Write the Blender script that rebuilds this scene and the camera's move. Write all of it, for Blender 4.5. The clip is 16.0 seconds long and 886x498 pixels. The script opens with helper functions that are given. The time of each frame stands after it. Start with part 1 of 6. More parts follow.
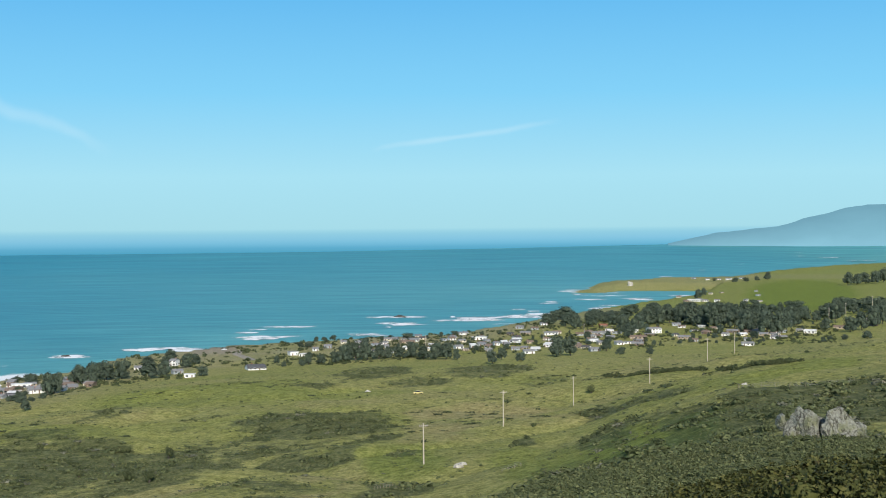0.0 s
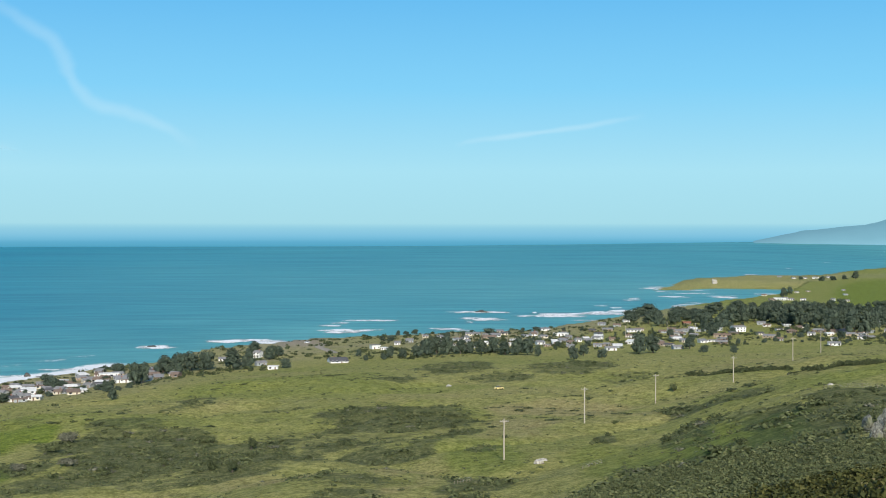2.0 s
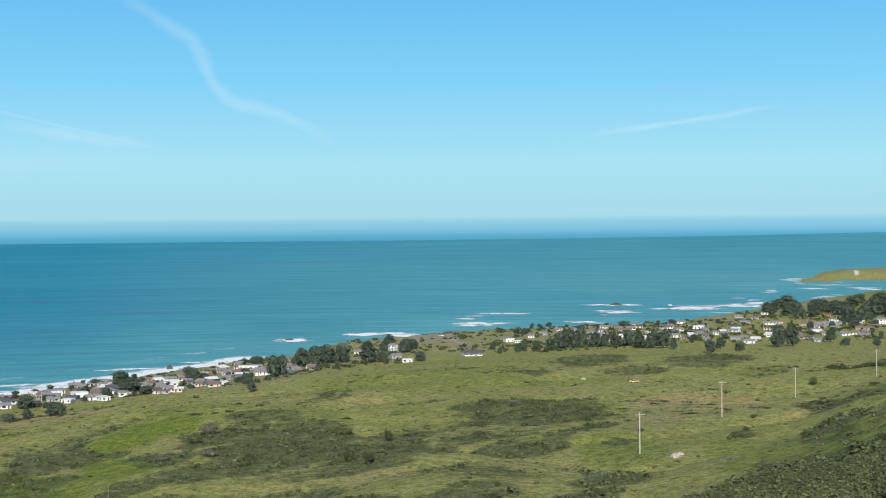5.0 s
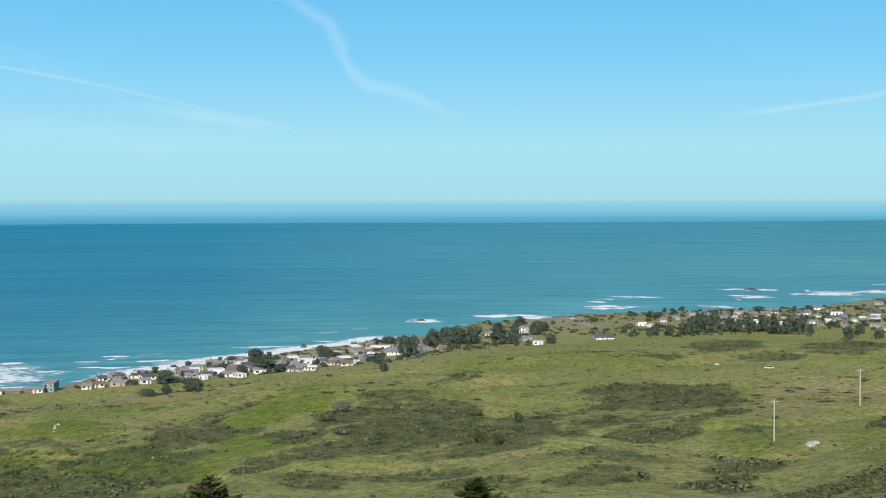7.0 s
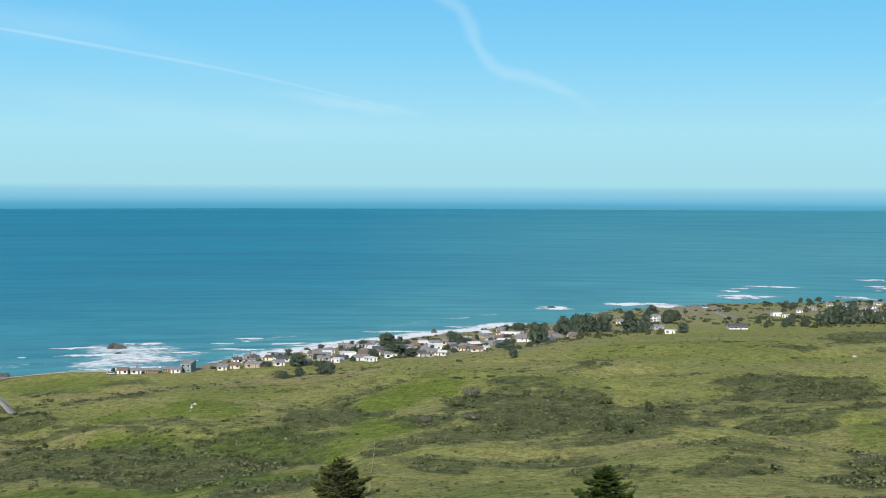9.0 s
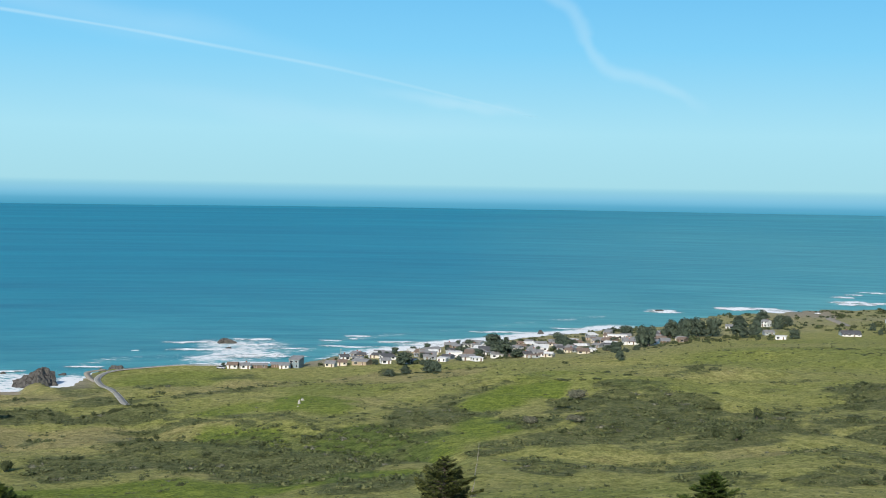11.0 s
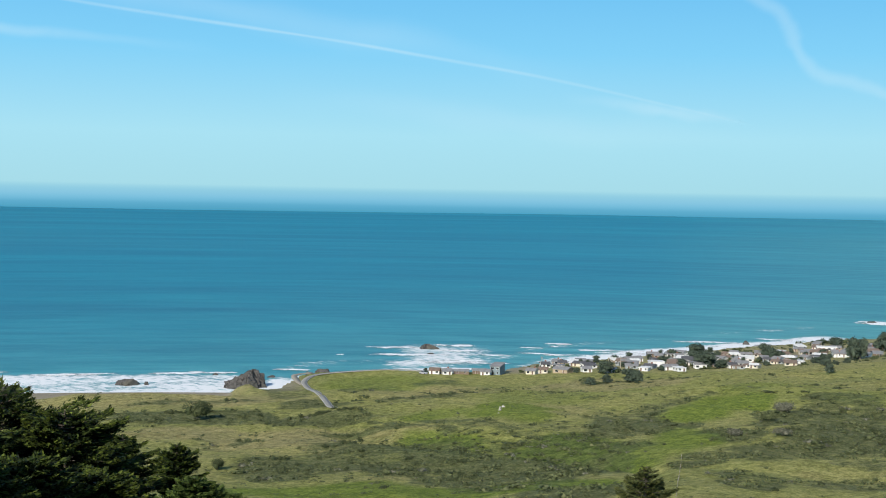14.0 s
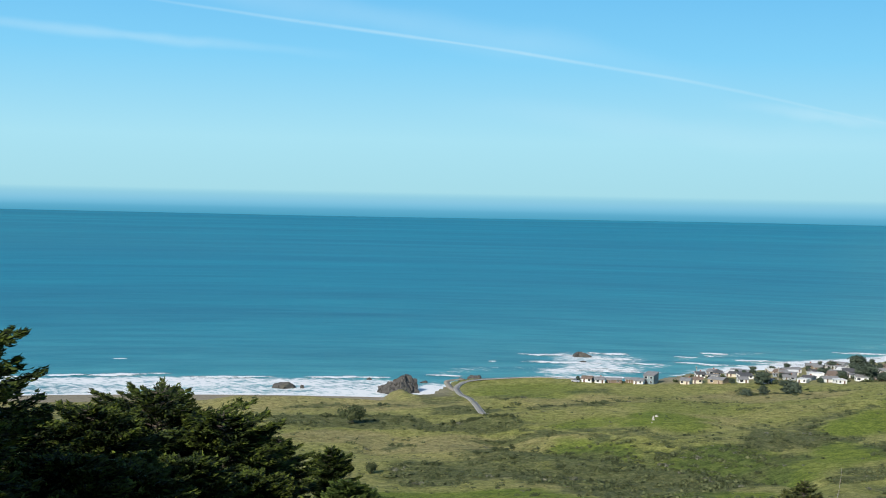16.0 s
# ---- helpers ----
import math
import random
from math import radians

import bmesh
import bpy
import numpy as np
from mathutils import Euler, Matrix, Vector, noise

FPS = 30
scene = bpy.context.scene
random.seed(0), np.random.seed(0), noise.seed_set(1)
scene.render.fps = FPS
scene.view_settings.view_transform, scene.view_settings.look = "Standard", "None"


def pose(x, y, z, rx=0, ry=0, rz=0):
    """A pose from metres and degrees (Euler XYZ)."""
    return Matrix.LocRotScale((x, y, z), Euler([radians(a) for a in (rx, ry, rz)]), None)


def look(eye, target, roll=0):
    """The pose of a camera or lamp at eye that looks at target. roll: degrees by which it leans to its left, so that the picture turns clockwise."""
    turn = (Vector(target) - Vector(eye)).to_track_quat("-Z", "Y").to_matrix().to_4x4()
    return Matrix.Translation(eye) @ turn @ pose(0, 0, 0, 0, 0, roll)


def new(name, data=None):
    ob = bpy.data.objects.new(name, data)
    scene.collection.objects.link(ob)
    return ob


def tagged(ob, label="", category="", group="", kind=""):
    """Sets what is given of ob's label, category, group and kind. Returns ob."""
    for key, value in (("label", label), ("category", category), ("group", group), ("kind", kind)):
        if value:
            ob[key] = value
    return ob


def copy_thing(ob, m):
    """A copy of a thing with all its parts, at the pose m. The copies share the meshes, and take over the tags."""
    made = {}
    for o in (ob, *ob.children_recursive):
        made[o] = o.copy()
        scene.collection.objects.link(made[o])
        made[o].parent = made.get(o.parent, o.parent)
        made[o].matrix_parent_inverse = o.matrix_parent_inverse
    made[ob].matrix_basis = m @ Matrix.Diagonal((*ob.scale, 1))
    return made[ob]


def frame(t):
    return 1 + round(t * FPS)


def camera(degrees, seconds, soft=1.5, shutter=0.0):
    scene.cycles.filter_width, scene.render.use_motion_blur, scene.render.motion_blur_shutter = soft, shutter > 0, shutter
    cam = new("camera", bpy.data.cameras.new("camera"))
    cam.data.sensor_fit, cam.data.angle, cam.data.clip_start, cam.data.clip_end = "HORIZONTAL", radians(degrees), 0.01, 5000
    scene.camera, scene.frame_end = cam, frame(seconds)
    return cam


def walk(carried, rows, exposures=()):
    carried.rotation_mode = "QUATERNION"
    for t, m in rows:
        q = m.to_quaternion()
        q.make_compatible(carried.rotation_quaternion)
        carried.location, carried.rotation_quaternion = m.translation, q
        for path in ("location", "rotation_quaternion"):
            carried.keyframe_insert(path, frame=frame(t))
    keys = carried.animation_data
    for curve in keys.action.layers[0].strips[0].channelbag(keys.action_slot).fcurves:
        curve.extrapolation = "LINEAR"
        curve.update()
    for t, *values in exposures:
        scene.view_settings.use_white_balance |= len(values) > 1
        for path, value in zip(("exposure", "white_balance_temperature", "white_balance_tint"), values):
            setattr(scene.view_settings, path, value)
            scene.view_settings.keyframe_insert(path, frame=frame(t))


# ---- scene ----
# The camera stands at a lookout on the hillside, 100 m above the sea, and pans to its left.
EYE = Vector((0.0, 0.0, 100.0))
cam = camera(35.75, 16.0, 1.0)
PAN = [  # seconds, turn to the left, tilt up, lean
    (0, -0.000, -0.463, 0.473),
    (0.5, 1.028, -0.446, 0.278),
    (1, 1.710, -0.605, 0.287),
    (1.5, 2.534, -0.713, 0.093),
    (2, 3.434, -0.654, -0.045),
    (2.5, 4.482, -0.661, 0.037),
    (3, 5.335, -0.643, -0.031),
    (3.5, 6.097, -0.746, 0.123),
    (4, 6.882, -0.803, 0.263),
    (6.5, 12.979, -1.379, 0.273),
    (7, 14.477, -1.650, 0.071),
    (7.5, 16.338, -1.806, 0.019),
    (8, 17.567, -1.732, 0.169),
    (8.5, 18.621, -1.880, 0.018),
    (9, 19.938, -2.228, -0.307),
    (11.5, 25.879, -2.253, -0.932),
    (12, 27.614, -2.303, -0.821),
    (12.5, 29.129, -2.162, -0.831),
    (13, 30.172, -1.956, -0.843),
    (13.5, 31.661, -1.928, -0.969),
    (14, 32.827, -2.098, -1.008),
    (14.5, 34.112, -2.309, -0.789),
    (15, 35.652, -2.365, -1.045),
    (15.5, 37.033, -2.154, -0.967),
    (16, 39.203, -1.924, -1.139),
]
walk(cam, [(t, Matrix.Translation(EYE) @ pose(0, 0, 0, 0, 0, turn) @ pose(0, 0, 0, tilt) @ pose(0, 0, 0, 0, lean) @ pose(0, 0, 0, 90))
           for t, turn, tilt, lean in PAN])

# ---- light: clear afternoon sky, sun behind the lookout ----
SUN_UP, SUN_TURN = 30.0, 9.0   # elevation; degrees to the right of straight behind
sun_dir = Vector((math.sin(radians(SUN_TURN)) * math.cos(radians(SUN_UP)), -math.cos(radians(SUN_TURN)) * math.cos(radians(SUN_UP)), math.sin(radians(SUN_UP))))
sun = new("sun", bpy.data.lights.new("sun", "SUN"))
sun.data.energy, sun.data.angle, sun.data.color = 5.0, radians(0.53), (1.0, 0.94, 0.84)
sun.matrix_world = look(sun_dir * 200, (0, 0, 0))


def shader(tree, kind, **inputs):
    node = tree.nodes.new(kind)
    for key, value in inputs.items():
        node.inputs[key.replace("_", " ")].default_value = value
    return node


def ramp(tree, source, stops, smooth=False):
    node = tree.nodes.new("ShaderNodeValToRGB")
    node.color_ramp.interpolation = "EASE" if smooth else "LINEAR"
    while len(node.color_ramp.elements) < len(stops):
        node.color_ramp.elements.new(0.5)
    for element, (where, colour) in zip(node.color_ramp.elements, stops):
        element.position = where
        element.color = (*colour, 1) if len(colour) == 3 else colour
    if source is not None:
        tree.links.new(source, node.inputs[0])
    return node.outputs[0]


def maths(tree, op, a, b=None, c=None, clamp=False):
    node = tree.nodes.new("ShaderNodeMath")
    node.operation, node.use_clamp = op, clamp
    for i, value in enumerate((a, b, c)):
        if value is None:
            continue
        if isinstance(value, (int, float)):
            node.inputs[i].default_value = value
        else:
            tree.links.new(value, node.inputs[i])
    return node.outputs[0]


def blend(tree, factor, a, b, mode="MIX"):
    node = tree.nodes.new("ShaderNodeMix")
    node.data_type, node.blend_type = "RGBA", mode
    for slot, value in ((0, factor), (6, a), (7, b)):
        if isinstance(value, (int, float)):
            node.inputs[slot].default_value = value
        elif isinstance(value, tuple):
            node.inputs[slot].default_value = (*value[:3], 1)
        else:
            tree.links.new(value, node.inputs[slot])
    return node.outputs[2]


def cloudy(tree, coords, scale, detail=4.0, rough=0.55, stretch=None):
    """A noise of that many waves per metre."""
    node = tree.nodes.new("ShaderNodeTexNoise")
    node.inputs["Scale"].default_value, node.inputs["Detail"].default_value, node.inputs["Roughness"].default_value = scale, detail, rough
    if stretch:
        by = tree.nodes.new("ShaderNodeMapping")
        by.inputs["Scale"].default_value = stretch
        tree.links.new(coords, by.inputs[0])
        coords = by.outputs[0]
    tree.links.new(coords, node.inputs["Vector"])
    return node.outputs["Fac"]


world = bpy.data.worlds.new("sky")
scene.world = world
world.use_nodes = True
wt = world.node_tree
wt.nodes.clear()
sky = wt.nodes.new("ShaderNodeTexSky")
sky.sky_type, sky.sun_disc, sky.sun_elevation, sky.sun_rotation = "NISHITA", False, radians(SUN_UP), radians(180 - SUN_TURN)
sky.altitude, sky.air_density, sky.dust_density, sky.ozone_density = 100, 1.0, 0.6, 2.0
sky_dim = blend(wt, 1.0, sky.outputs[0], (0.10, 0.10, 0.10), "MULTIPLY")
facing = wt.nodes.new("ShaderNodeTexCoord")
split = wt.nodes.new("ShaderNodeSeparateXYZ")
wt.links.new(facing.outputs["Generated"], split.inputs[0])
height = maths(wt, "MULTIPLY_ADD", split.outputs[2], 2.0, 0.04)   # sine of the elevation, 0.04 at the horizon
low_sky = ramp(wt, height, [(0.0, (0.055, 0.30, 0.45)), (0.018, (0.075, 0.35, 0.53)), (0.027, (0.115, 0.415, 0.61)), (0.033, (0.18, 0.51, 0.71)), (0.039, (0.235, 0.56, 0.75)), (0.048, (0.29, 0.62, 0.77)), (0.055, (0.39, 0.72, 0.82)),
                            (0.13, (0.40, 0.76, 0.90)), (0.25, (0.23, 0.64, 0.94)), (0.42, (0.115, 0.47, 0.87)), (0.9, (0.05, 0.24, 0.62))])
high = maths(wt, "MULTIPLY_ADD", split.outputs[2], 2.5, -0.6, clamp=True)
back = shader(wt, "ShaderNodeBackground", Strength=1.0)
wt.links.new(blend(wt, high, low_sky, sky_dim), back.inputs["Color"])
end = wt.nodes.new("ShaderNodeOutputWorld")
wt.links.new(back.outputs[0], end.inputs[0])

# ---- lie of the land ----
def hashed(i, j, seed):
    n = (i * 374761393 + j * 668265263 + seed * 1442695041).astype(np.int64) & 0xFFFFFFFF
    n = ((n ^ (n >> 13)) * 1274126177) & 0xFFFFFFFF
    return ((n ^ (n >> 16)) & 0xFFFF) / 65535.0


def patchy(x, y, size, seed=0, octaves=4):
    """Smooth random hills between 0 and 1, size metres across."""
    x, y = np.asarray(x, float) / size, np.asarray(y, float) / size
    total, weight, amount = 0.0, 0.0, 1.0
    for octave in range(octaves):
        i, j = np.floor(x).astype(np.int64), np.floor(y).astype(np.int64)
        u, v = x - i, y - j
        u, v = u * u * (3 - 2 * u), v * v * (3 - 2 * v)
        s = seed + 17 * octave
        a = hashed(i, j, s) * (1 - u) + hashed(i + 1, j, s) * u
        b = hashed(i, j + 1, s) * (1 - u) + hashed(i + 1, j + 1, s) * u
        total, weight = total + amount * (a * (1 - v) + b * v), weight + amount
        x, y, amount = x * 2.03 + 5.1, y * 2.03 + 1.7, amount * 0.5
    return total / weight


def ease(v, low, high):
    u = np.clip((np.asarray(v, float) - low) / (high - low), 0, 1)
    return u * u * (3 - 2 * u)


# Height of the ground along lines that fan out from the lookout: turn to the left in degrees, then (distance, height).
SLOPES = {
    -60: ((40, 93), (90, 89), (250, 88), (600, 84), (1200, 70), (5000, 60)),
    -25: ((30, 93), (82, 87), (150, 77), (250, 70), (400, 67.5), (640, 58), (900, 38), (1100, 20), (5000, 18)),
    -18: ((30, 93), (82, 86.2), (110, 81.5), (150, 75.5), (250, 67.5), (397, 65), (630, 54), (900, 36), (1050, 18), (5000, 15)),
    -12: ((30, 92.5), (76, 86), (105, 80.5), (150, 74), (250, 67.5), (337, 65), (500, 52), (738, 38), (870, 26), (1000, 16), (5000, 14)),
    -5: ((30, 91), (64, 84), (130, 75), (208, 65), (340, 44), (526, 36), (610, 32.5), (660, 30.5), (760, 31), (880, 24.5), (1000, 14), (1600, 11)),
    1: ((30, 91), (120, 74), (200, 58), (300, 42.5), (371, 39.5), (500, 35.2), (600, 33), (680, 28), (760, 28), (835, 25.2), (950, 12.5), (1400, 10)),
    10: ((30, 91), (100, 76), (200, 56), (300, 42), (380, 36.7), (450, 33), (550, 31), (650, 29.5), (760, 25), (870, 11), (1200, 9.5)),
    18: ((30, 91), (100, 76), (200, 53), (300, 39), (400, 32), (500, 29.5), (600, 27), (675, 24), (760, 9.5), (950, 8)),
    25: ((30, 91), (100, 75), (200, 51), (300, 36), (400, 28), (500, 24.5), (600, 19.5), (690, 9.5), (850, 8)),
    31: ((30, 91), (100, 75), (200, 50), (300, 34), (400, 25), (480, 26), (590, 18), (660, 10.5), (800, 10.5)),
    38: ((30, 91), (100, 75), (200, 51), (300, 33), (350, 27), (400, 22), (480, 17.5), (560, 14.2), (620, 12.0), (690, 11.6), (800, 11.6)),
    46: ((30, 91), (100, 77), (200, 53), (300, 34), (350, 26), (430, 20), (500, 15.5), (560, 12.5), (620, 10.5), (800, 9)),
    60: ((30, 91), (60, 84.5), (100, 78), (200, 56), (300, 38), (430, 22), (560, 13), (620, 10.5), (800, 9)),
    110: ((50, 97), (200, 92), (600, 60), (1200, 40), (5000, 30)),
}
# Distance of the water's edge, by turn to the left.
SHORE = ((-60, 5400), (-18, 4400), (-16, 4050), (-13.5, 3450), (-12, 3000), (-11.2, 2450), (-10.6, 2080), (-9.2, 1960), (-6.5, 1740), (-5, 1610), (-2.7, 1440),
         (-0.4, 1320), (2, 1265), (5.3, 1245), (8, 1215), (10.4, 1165), (12.9, 1115), (15.5, 1005), (17.5, 980), (19.5, 930), (21.9, 885),
         (24.7, 830), (27, 790), (29, 770), (30.4, 728), (33, 715), (36, 722), (37.8, 718), (38.8, 705), (39.6, 655), (40.2, 645), (41.2, 700), (46, 705), (60, 715), (80, 760), (110, 900), (180, 900))
TURNS = np.arange(-180, 180.01, 0.5)
REACH = np.concatenate([[0.0], np.geomspace(4, 5600, 240)])


def level_table():
    angles = sorted(SLOPES)
    lines = []
    for a in angles:
        d, z = zip(*SLOPES[a])
        lines.append(np.interp(REACH, (0, 8) + d, (98.4, 98.2) + z))
    lines = np.array(lines)
    behind = np.interp(REACH, (0, 8, 25, 60, 300, 1500, 5600), (98.4, 98.3, 99.5, 104, 125, 150, 160))
    angles = [-180, -130] + angles + [150, 180]
    lines = np.vstack([behind, behind, lines, behind, behind])
    table = np.array([np.interp(TURNS, angles, lines[:, j]) for j in range(len(REACH))]).T
    for axis, width in ((0, 3.0), (1, 3.0)):
        kernel = np.exp(-0.5 * (np.arange(-9, 10) / width) ** 2)
        kernel /= kernel.sum()
        pad = [(9, 9) if k == axis else (0, 0) for k in (0, 1)]
        wide = np.pad(table, pad, mode="edge")
        table = np.apply_along_axis(lambda row: np.convolve(row, kernel, "valid"), axis, wide)
    return table


LEVELS = level_table()


def polar(x, y):
    return np.degrees(np.arctan2(-np.asarray(x, float), np.asarray(y, float))), np.hypot(x, y)


def shore(x, y):
    """How far inland of the water's edge, along the line from the lookout; the edge is ragged."""
    a, d = polar(x, y)
    edge = np.interp(a, *zip(*SHORE))
    ragged = (patchy(x, y, 60, 5, 3) - 0.5) * np.clip(edge * 0.035, 20, 90) * ease(edge, 740, 820)
    return edge - d + ragged


def head(x, y):
    """The low headland that closes the far bay: its distance inland."""
    a, d = polar(x, y)
    along = np.clip((-a - 5.2) / 7.0, 0, 1)
    mid = 2560 + 330 * along
    half = 110 + 210 * along
    ragged = (patchy(x, y, 120, 11, 3) - 0.5) * 170
    return np.minimum(half - np.abs(d - mid), (-a - 5.3) * 40) + ragged - 150 * ease(-a, 11.5, 13.5)


def ground(x, y):
    """The height of the ground."""
    x, y = np.asarray(x, float), np.asarray(y, float)
    a, d = polar(x, y)
    fi = np.clip((a + 180) / 0.5, 0, len(TURNS) - 1.001)
    fj = np.clip(np.interp(d, REACH, np.arange(len(REACH))), 0, len(REACH) - 1.001)
    i, j = fi.astype(int), fj.astype(int)
    u, v = fi - i, fj - j
    z = (LEVELS[i, j] * (1 - u) + LEVELS[i + 1, j] * u) * (1 - v) + (LEVELS[i, j + 1] * (1 - u) + LEVELS[i + 1, j + 1] * u) * v
    far = ease(d, 60, 200)
    z = z + far * (patchy(x, y, 90, 3, 4) - 0.5) * np.clip(d / 75, 1.2, 7.5) * (1 - 0.75 * ease(d, 600, 850))
    bed = np.interp(a, (23, 25, 28, 31, 34, 37), (330, 372, 405, 430, 452, 480))    # a creek bed across the low pasture
    z = z - 4.5 * np.exp(-((d - bed) / 22) ** 2) * ease(a, 22.5, 25.5) * ease(a, 39, 35.5)
    knolls = ease(d, 180, 260) * (1 - ease(d, 640, 720)) * (1 - 0.5 * ease(a, 30, 36))
    z = z + knolls * ((patchy(x, y, 46, 15, 2) - 0.5) * 4.4 - 2.6 * (1 - np.abs(2 * patchy(x, y, 75, 19, 2) - 1)) ** 4)    # hummocks and small gullies
    z = z + far * (patchy(x, y, 14, 9, 3) - 0.5) * 1.1
    z = z + 2.6 * np.exp(-(((a - 37.0) / 1.1) ** 2 + ((d - 525) / 10) ** 2))    # a rise that hides the road beyond it
    s = shore(x, y)
    beach = ease(a, 40.6, 42.0)
    bluff = ease(s, 3, np.where(a > 0, 20, 45)) * (1 - beach) + beach * ease(s, 62, 92)
    sand = np.clip(s * 0.035, -6, 3.2)
    land = sand * (1 - bluff) + np.maximum(z, 3) * bluff
    h = head(x, y)
    cape = np.clip(h * 0.03, -6, 0) + 12 * ease(h, 0, 70) * (0.75 + 0.5 * patchy(x, y, 200, 21, 3))
    return np.where(d > 1900, np.maximum(land, cape), land)


def sea_level(x, y):
    """The sea is level to a few kilometres out; from there the sheet rises gently, so that its rim fits the horizon in
    the camera's view.
    """
    a, d = polar(x, y)
    start = np.interp(a, (-15, -4), (4000.0, 3000.0))
    rim = np.interp(a, (-18, -10, -2, 5, 12, 20, 28, 37, 44, 50, 58), (-0.33, -0.33, -0.46, -0.54, -0.56, -0.56, -0.57, -0.62, -0.64, -0.62, -0.58))
    return (100 + 4900 * np.tan(np.radians(rim))) * np.clip((d - start) / (4900 - start), 0, 1) ** 1.5


def on_ground(turn, distance):
    """A place on the ground by its turn to the left and its distance."""
    x, y = -math.sin(radians(turn)) * distance, math.cos(radians(turn)) * distance
    return Vector((x, y, float(ground(x, y))))


def sheet(name, points, rows, columns, material, closed=False):
    """A mesh of rows by columns of points."""
    mesh = bpy.data.meshes.new(name)
    i, j = np.meshgrid(np.arange(rows - 1), np.arange(columns - (0 if closed else 1)), indexing="ij")
    k = (j + 1) % columns
    quads = np.stack([i * columns + j, i * columns + k, (i + 1) * columns + k, (i + 1) * columns + j], -1).reshape(-1, 4)
    mesh.vertices.add(len(points))
    mesh.vertices.foreach_set("co", np.asarray(points, np.float32).ravel())
    mesh.loops.add(quads.size)
    mesh.loops.foreach_set("vertex_index", quads.astype(np.int32).ravel())
    mesh.polygons.add(len(quads))
    mesh.polygons.foreach_set("loop_start", np.arange(0, quads.size, 4, dtype=np.int32))
    mesh.update(calc_edges=True)
    mesh.polygons.foreach_set("use_smooth", np.ones(len(quads), bool))
    mesh.materials.append(material)
    mesh.validate()
    return new(name, mesh)


def mask(ob, name, values):
    layer = ob.data.attributes.new(name, "FLOAT", "POINT")
    layer.data.foreach_set("value", np.asarray(values, np.float32))

# ---- materials ----
def material(name, rough=0.8, colour=(0.5, 0.5, 0.5), metal=0.0):
    m = bpy.data.materials.new(name)
    m.use_nodes = True
    tree = m.node_tree
    surface = tree.nodes["Principled BSDF"]
    surface.inputs["Roughness"].default_value, surface.inputs["Metallic"].default_value = rough, metal
    surface.inputs["Base Color"].default_value = (*colour, 1)
    where = tree.nodes.new("ShaderNodeTexCoord").outputs["Object"]
    return m, tree, surface, where


def relief(tree, surface, source, strength, depth, level=False):
    bump = shader(tree, "ShaderNodeBump", Strength=strength, Distance=depth)
    if level:   # a calm level face, whatever the mesh does
        up = tree.nodes.new("ShaderNodeCombineXYZ")
        up.inputs[2].default_value = 1.0
        tree.links.new(up.outputs[0], bump.inputs["Normal"])
    tree.links.new(source, bump.inputs["Height"])
    tree.links.new(bump.outputs[0], surface.inputs["Normal"])


def attribute(tree, name):
    node = tree.nodes.new("ShaderNodeAttribute")
    node.attribute_name = name
    return node.outputs["Fac"]


